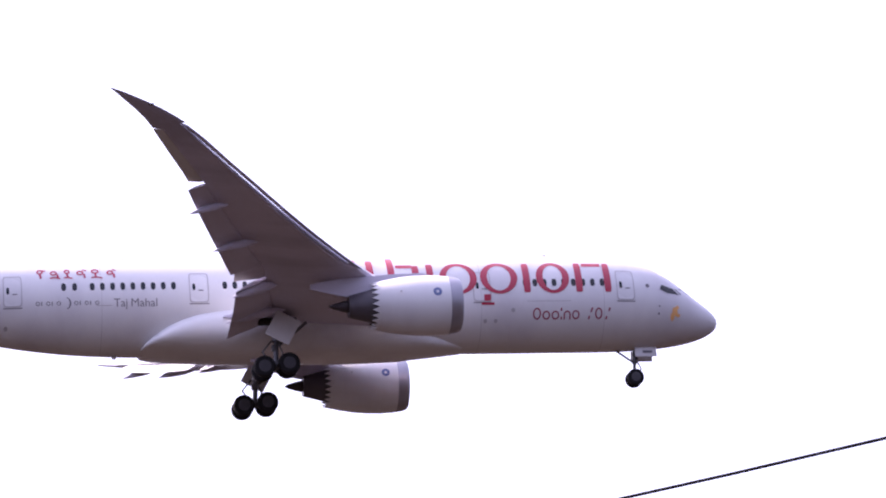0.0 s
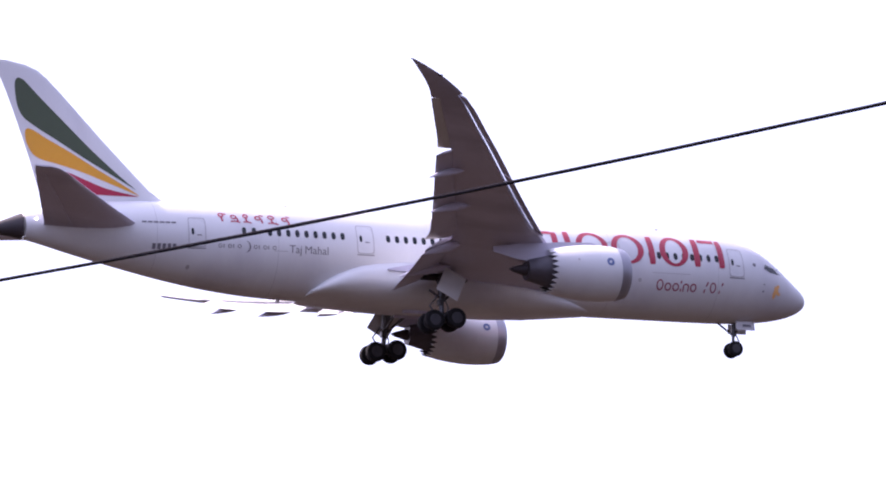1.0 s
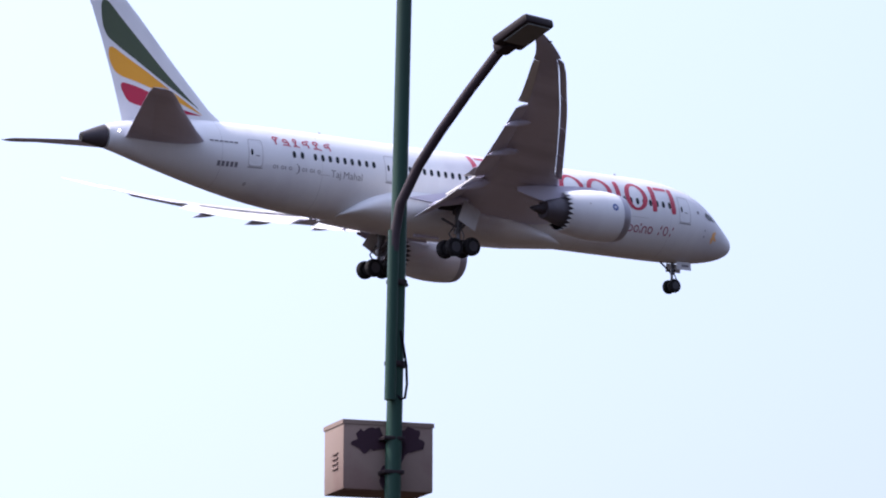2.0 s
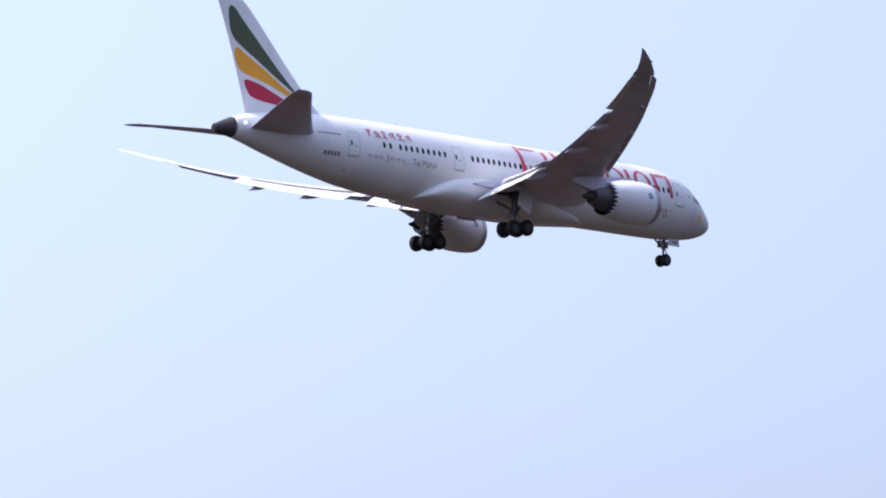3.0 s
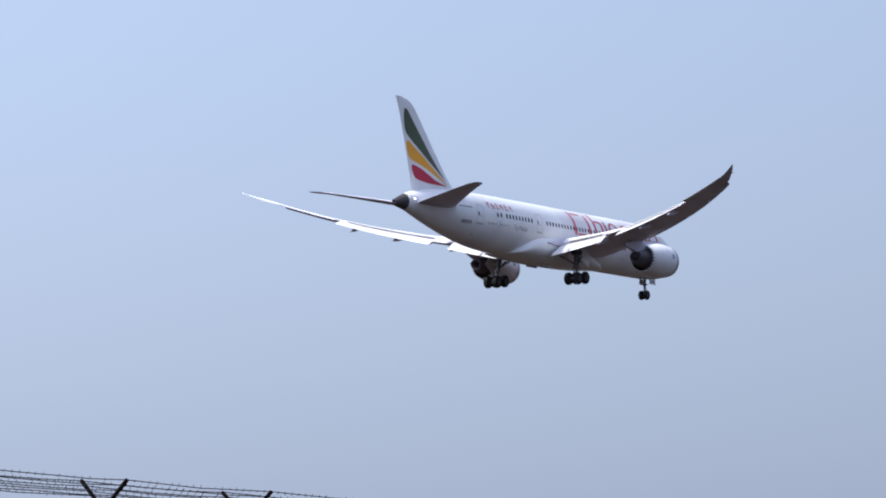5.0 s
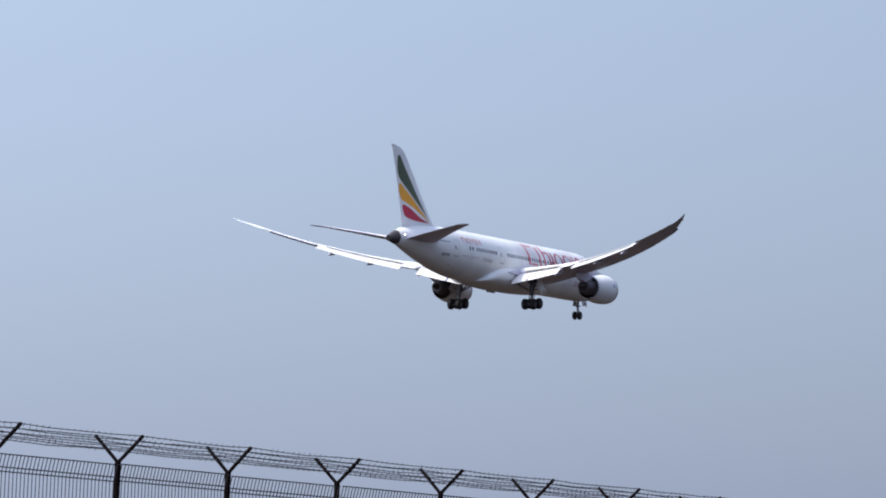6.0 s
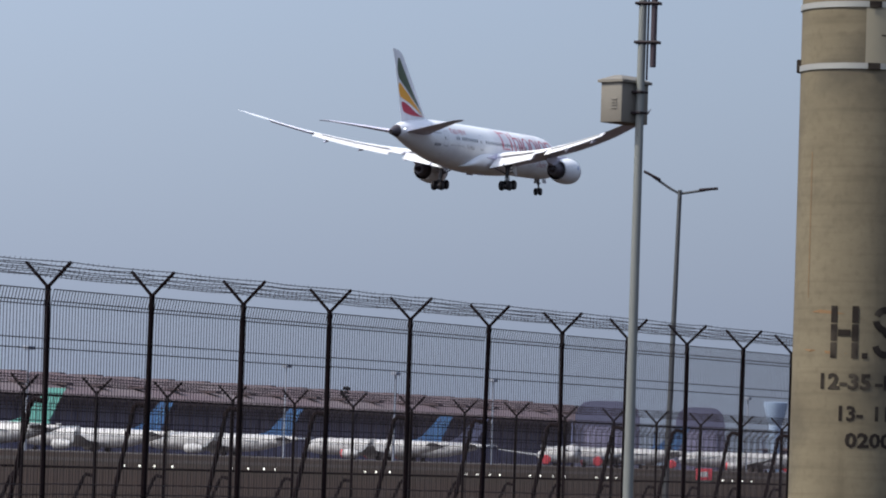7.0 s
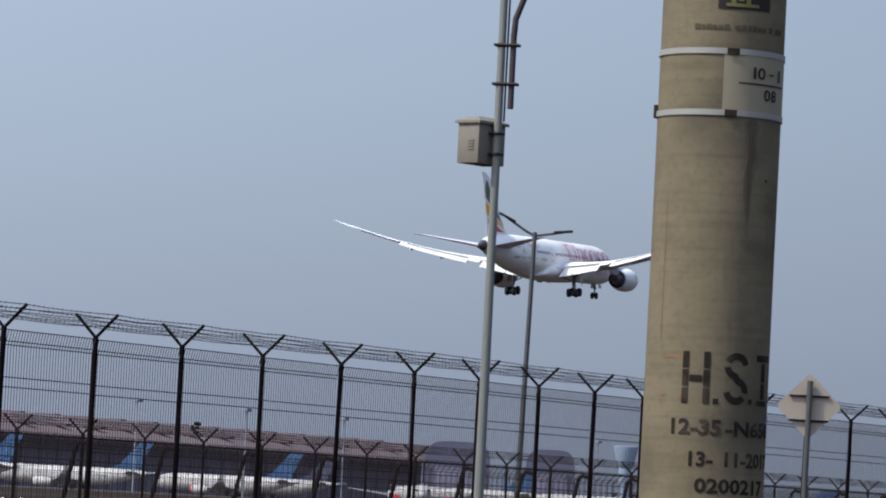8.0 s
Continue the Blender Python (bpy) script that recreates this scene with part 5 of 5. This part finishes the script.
def livery_shapes(kind, w, top):
    """Flat shapes of one piece of the big red livery: heavy uprights, heavy-sided rings and cross bars."""
    t = 0.42
    ring = ring_shape(w / 2, 0.99, w / 2, 1.06, 0.20, 2.1)
    if kind == "ring":
        shapes = [ring]
    elif kind == "stem":
        shapes = [flat_shape(oval(0.14 + t / 2, top / 2, t / 2, top / 2, 28, 8))]
    elif kind == "pair":
        shapes = [flat_shape(oval(0.14 + t / 2, top / 2, t / 2, top / 2, 28, 8)), flat_shape(rect(0.75, top - 0.30, w, top - 0.12)), flat_shape(rect(0.75, 0.04, w, 0.20))]
    elif kind == "drop":
        shapes = [flat_shape(rect(0.0, -0.74, t + 0.36, -0.60)), flat_shape(rect(0.16, -0.5, 0.16 + t, -0.10)), ring]
    elif kind == "tall":
        shapes = [flat_shape(oval(0.12 + t / 2, top / 2, t / 2, top / 2, 28, 8)), flat_shape(oval(w - 0.12 - t / 2, 0.95, t / 2, 0.95, 28, 8)), flat_shape(rect(t + 0.22, 1.72, w - 0.5, 1.95))]
    else:
        shapes = [flat_shape(oval(0.12 + t / 2, 1.0, t / 2, 1.0, 28, 8)), flat_shape(oval(w - 0.12 - t / 2, 1.0, t / 2, 1.0, 28, 8)), flat_shape(rect(t + 0.22, 1.74, w - t - 0.22, 1.98))]
    return [cut_fine(sh, 0.22, 1) for sh in shapes]


LIVERY = (("pair", 25.3, 2.6, 2.55), ("stem", 22.25, 0.95, 2.35), ("tall", 20.95, 2.15, 2.6), ("stem", 18.6, 0.75, 2.0), ("ring", 17.7, 2.3, 2.05),
          ("drop", 15.2, 2.3, 2.05), ("stem", 12.70, 0.75, 2.0), ("ring", 11.75, 2.05, 2.05), ("bars", 9.45, 2.45, 2.0))


def build_body(plane):
    bm = bmesh.new()
    ss = [0, 0.04, 0.12, 0.25, 0.45, 0.7, 1.0, 1.4, 1.8, 2.3, 2.8, 3.3, 3.9, 4.5, 5.2, 6.1, 7, 8, 9] + list(np.arange(11, 34, 2.0)) + list(np.arange(34, 54.1, 0.8))
    body = part("fuselage", loft(bm, [body_ring(s) for s in ss]), M_WHITE, plane, "white rounded airliner fuselage")
    # belly fairing under and behind the wing root
    bm = bmesh.new()
    rings = []
    for s, w, t, b in ((16.2, 0.9, -2.5, -2.98), (18, 1.8, -2.1, -3.10), (20, 2.45, -1.7, -3.26), (23, 2.88, -0.6, -3.38), (27, 3.04, 0.1, -3.42), (30, 3.06, 0.1, -3.40), (31.4, 3.03, -0.12, -3.34), (32.6, 2.99, -0.45, -3.26), (33.4, 2.94, -0.85, -3.20), (34.1, 2.86, -1.3, -3.12), (34.7, 2.68, -1.75, -3.05), (35.2, 2.35, -2.15, -2.98), (35.6, 1.8, -2.5, -2.92), (35.8, 1.1, -2.75, -2.88)):
        zc, h = (t + b) / 2, (t - b) / 2
        ring = []
        for k in range(40):
            a = 2 * math.pi * k / 40
            c, si = math.cos(a), math.sin(a)
            ring.append(Vector((w * math.copysign(abs(c) ** 0.85, c), -s, zc + h * math.copysign(abs(si) ** 0.9, si))))
        rings.append(ring)
    part("belly_fairing", loft(bm, rings), M_WHITE, plane, "white belly fairing at the wing root")
    for side in (1, -1):
        # passenger windows
        rows = [40.45, 39.8] + [38.75 - 0.607 * k for k in range(9)] + [30.8 - 0.607 * k for k in range(24)] + [12.46 - 0.597 * k for k in range(9)]
        for s in rows:
            part("window", on_body(flat_shape(oval(0, 0, 0.145, 0.25, 14, 2.6)), s, 0.69, side, 0, 0.010), M_PANE, body)
        # doors with their outline, window and handle recess
        for s0, s1, z0, z1 in ((5.66, 6.80, -0.44, 1.52), (14.6, 15.7, -0.46, 1.45), (31.78, 32.95, -0.38, 1.53), (42.92, 44.05, -0.46, 1.46)):
            w = s1 - s0
            o = oval(w / 2, (z1 - z0) / 2, w / 2, (z1 - z0) / 2, 32, 9)
            i = oval(w / 2, (z1 - z0) / 2, w / 2 - 0.055, (z1 - z0) / 2 - 0.055, 32, 9)
            door = part("door", on_body(flat_shape(i), s1, z0, side, w, 0.006), M_WHITE, plane, "white passenger door with dark outline")
            part("door_outline", on_body(cut_fine(flat_shape(o, i), 0.25, 1), s1, z0, side, w, 0.014), M_LINE, door)
            part("door_sill", on_body(flat_shape(rect(0, -0.10, w, -0.04)), s1, z0, side, w, 0.014), M_GREYTXT, door)
            part("door_window", on_body(flat_shape(oval(0.28, 0.98, 0.09, 0.22, 12, 3)), s1, z0, side, w, 0.016), M_PANE, door)
            part("door_handle", on_body(flat_shape(rect(0.55, 0.72, 0.85, 0.79)), s1, z0, side, w, 0.016), M_GREYTXT, door)
        # cockpit glass
        for pts in ([(2.75, 0.06), (3.1, 0.46), (3.85, 0.66), (4.0, 0.34), (3.5, 0.12)], [(2.0, 0.28), (2.55, 0.62), (2.95, 0.44), (2.62, 0.08)]):
            bmg = bmesh.new()
            vs = []
            for s, z in pts:
                zz = min(z, body_t(s) - 0.05)
                vs.append(bmg.verts.new((side * (body_x(s, zz) + 0.02), -s, zz)))
            bmg.faces.new(vs)
            bmesh.ops.triangulate(bmg, faces=bmg.faces[:])
            part("cockpit_window", bmg, M_PANE, body, "dark cockpit glass")
        # brand word as plain red shapes over the windows: bars and rings, each from its rear edge
        for kind, s0, w, top in LIVERY:
            for sh in livery_shapes(kind, w, top):
                part("livery_block", on_body(sh, s0, 0.06, side, w, 0.020), M_RED, body, "plain red livery shape")
        # small red shapes of the second script near the tail
        u = 0.0
        for k, w in enumerate((0.66, 0.72, 0.60, 0.74, 0.80, 0.70)):
            shapes = [ring_shape(u + w * 0.42, 0.50 if k % 2 == 0 else 0.40, w * 0.30, 0.17, 0.10), ribbon([(u + w * (0.42 if k % 2 == 0 else 0.72), 0.34), (u + w * (0.5 if k % 2 == 0 else 0.78), 0.04)], 0.12)]
            if k in (1, 2, 4):
                shapes.append(ribbon([(u + w * 0.1, 0.06), (u + w * 0.5, 0.10), (u + w * 0.95, 0.02)], 0.09))
            if k in (0, 3, 5):
                shapes.append(ribbon([(u + w * 0.6, 0.62), (u + w * 0.95, 0.56)], 0.09))
            for sh in shapes:
                part("livery_block", on_body(cut_fine(sh, 0.2, 1), 42.1, 1.24, side, 5.0, 0.018), M_RED, body, "plain red livery shape")
            u += w + 0.13
        # maker's mark: thin muted red rings and strokes
        u = 0.0
        for kind, w, h in (("ring", 0.50, 0.68), ("ring", 0.48, 0.50), ("ring", 0.48, 0.50), ("bar", 0.10, 0.66), ("arch", 0.44, 0.50), ("ring", 0.46, 0.52), ("gap", 0.25, 0), ("slant", 0.46, 0.66), ("ring", 0.46, 0.66), ("slant", 0.46, 0.66)):
            if kind == "ring":
                shapes = [ring_shape(u + w / 2, h / 2, w / 2, h / 2, 0.085)]
            elif kind == "bar":
                shapes = [flat_shape(rect(u, 0, u + w, h))]
            elif kind == "arch":
                shapes = [arch_shape(u, 0, w, h, 0.085)]
            elif kind == "slant":
                shapes = [ribbon([(u + w * 0.85, h), (u + w * 0.3, 0)], 0.10)]
            else:
                shapes = []
            for sh in shapes:
                part("livery_bar", on_body(sh, 12.05, -1.56, side, 5.0, 0.014), M_PURPLE, body, "muted red livery shape")
            u += w + 0.085
        # the aircraft's own name, and grey bars beside it
        for word, u0, w in (("Taj", 0.0, 0.80), ("Mahal", 1.0, 1.55)):
            part("name_lettering", on_body(cut_fine(letters(word, 0.72, w, 0.0), 0.2, 1), 37.5 - (u0 if side > 0 else 2.55 - u0 - w), -0.58, side, w, 0.014), M_GREYTXT, body, "dark grey lettering")
        part("livery_bar", on_body(flat_shape(rect(0, -0.02, 0.9, 0.02)), 38.5, -0.50, side, 0.9, 0.014), M_LINE, body)
        for u0, n in ((0.0, 5), (2.28, 5)):
            for k in range(n):
                sh = ring_shape(u0 + 0.14 + k * 0.31, 0.12, 0.125, 0.125, 0.045) if k % 2 == 0 else flat_shape(rect(u0 + 0.03 + k * 0.31, 0.0, u0 + 0.09 + k * 0.31, 0.24))
                part("livery_bar", on_body(sh, 42.15, -0.44, side, 3.8, 0.013), M_GREYTXT, body, "small grey livery mark")
        cres = flat_shape([(1.82 + 0.30 * math.sin(a), 0.12 + 0.36 * math.cos(a)) for a in np.linspace(0.1, 3.0, 12)] + [(1.82 + 0.20 * math.sin(a), 0.12 + 0.32 * math.cos(a)) for a in np.linspace(2.9, 0.2, 12)])
        part("livery_bar", on_body(cres, 42.15, -0.44, side, 3.8, 0.013), M_GREYTXT, body, "dark grey crescent")
        for k in range(5):
            part("registration_bar", on_body(flat_shape(rect(k * 0.32, 0, k * 0.32 + 0.22, 0.34)), 46.3, -0.63, side, 1.8, 0.013), M_GREYTXT, body, "dark grey registration bar")
        for k in range(6):
            part("livery_bar", on_body(flat_shape(rect(k * 0.37, 0, k * 0.37 + 0.30, 0.12)), 46.95, 1.0, side, 2.5, 0.013), M_GREYTXT, body)
        # orange emblem by the cockpit, as a plain ragged shape
        rr = random.Random(3)
        for cx, cz, rx, rz in ((0.02, 0.10, 0.20, 0.32), (-0.16, -0.18, 0.13, 0.24), (0.20, -0.12, 0.16, 0.12), (0.17, 0.36, 0.12, 0.13)):
            em = [(cx + rx * (0.7 + 0.5 * rr.random()) * math.cos(a), cz + rz * (0.7 + 0.5 * rr.random()) * math.sin(a)) for a in np.linspace(0, 2 * math.pi, 16, endpoint=False)]
            part("emblem", on_body(flat_shape(em), 3.1, -1.15, side, 0, 0.02), M_ORANGE, body, "plain orange emblem shape")
        for s, z, r in ((13.27, -1.0, 0.13), (14.98, -1.6, 0.12), (14.34, -1.6, 0.12), (43.9, -1.6, 0.12), (4.15, -1.2, 0.07), (4.1, -0.75, 0.06), (4.8, 0.52, 0.13)):
            part("port_cover", on_body(flat_shape(oval(0, 0, r, r, 12)), s, z, side, 0, 0.012), M_LINE if s > 5 else M_GREYTXT, body)
        part("cargo_door_outline", on_body(flat_shape(rect(0, 0, 2.7, 0.03)), 12.4, -0.50, side, 2.7, 0.012), M_LINE, body)
    # panel seams round the body and blade aerials
    for s in (7.6, 15.2, 38.2, 46.0):
        bm = bmesh.new()
        loft(bm, [body_ring(s, 56, 0.004), body_ring(s + 0.02, 56, 0.004)], caps=False)
        part("body_seam", bm, M_LINE, body)
    for s, z in ((10.5, 1), (36.5, 1), (37.2, -1)):
        bm = bmesh.new()
        zz = body_t(s) if z > 0 else body_b(s)
        rings = [[Vector((w * x, -(s + f), zz + z * h)) for x, f in ((1, 0.12), (0, 0), (-1, 0.12), (0, 0.26))] for h, w, f in ((-0.05, 0.05, 0), (0.2, 0.03, 0.2))]
        part("aerial", loft(bm, rings), M_WHITE, body, smooth=0)


plane = thing("airliner", "white twin-engine airliner with red lettering, landing gear and flaps lowered", "airplane")
build_body(plane)
for sd in (1, -1):
    build_wing(plane, sd)
    build_engine(plane, sd)
build_gear(plane)
build_tail(plane)


# ---- what moves ----
# seconds, and the airliner's pitch, bank and heading in degrees as it settles on its approach
ATTITUDE = (
    (0.0, 0.78, 0.34, 1.79),
    (1.0, 0.65, 0.27, 1.92),
    (2.0, 0.40, -0.00, 1.97),
    (3.0, 0.25, -0.28, 2.20),
    (4.0, 0.33, -0.32, 2.40),
    (5.0, 0.55, -0.17, 2.50),
    (6.0, 0.78, -0.04, 2.53),
    (7.0, 1.08, 0.00, 2.53),
    (8.0, 1.40, 0.01, 2.51),
)


def motions():
    ts, *turns = zip(*ATTITUDE)
    pitch, bank, heading = (smooth_curve(ts, v) for v in turns)
    rows = []
    for k in range(17):
        t = k * 0.5
        rows.append((t, pose(-254.801 + -0.2935 * t + -0.00752 * t * t, 54.461 + 67.8380 * t + 0.56939 * t * t, 69.914 + -3.3364 * t + -0.05449 * t * t, pitch(t), bank(t), heading(t))))
    walk(plane, rows)


motions()
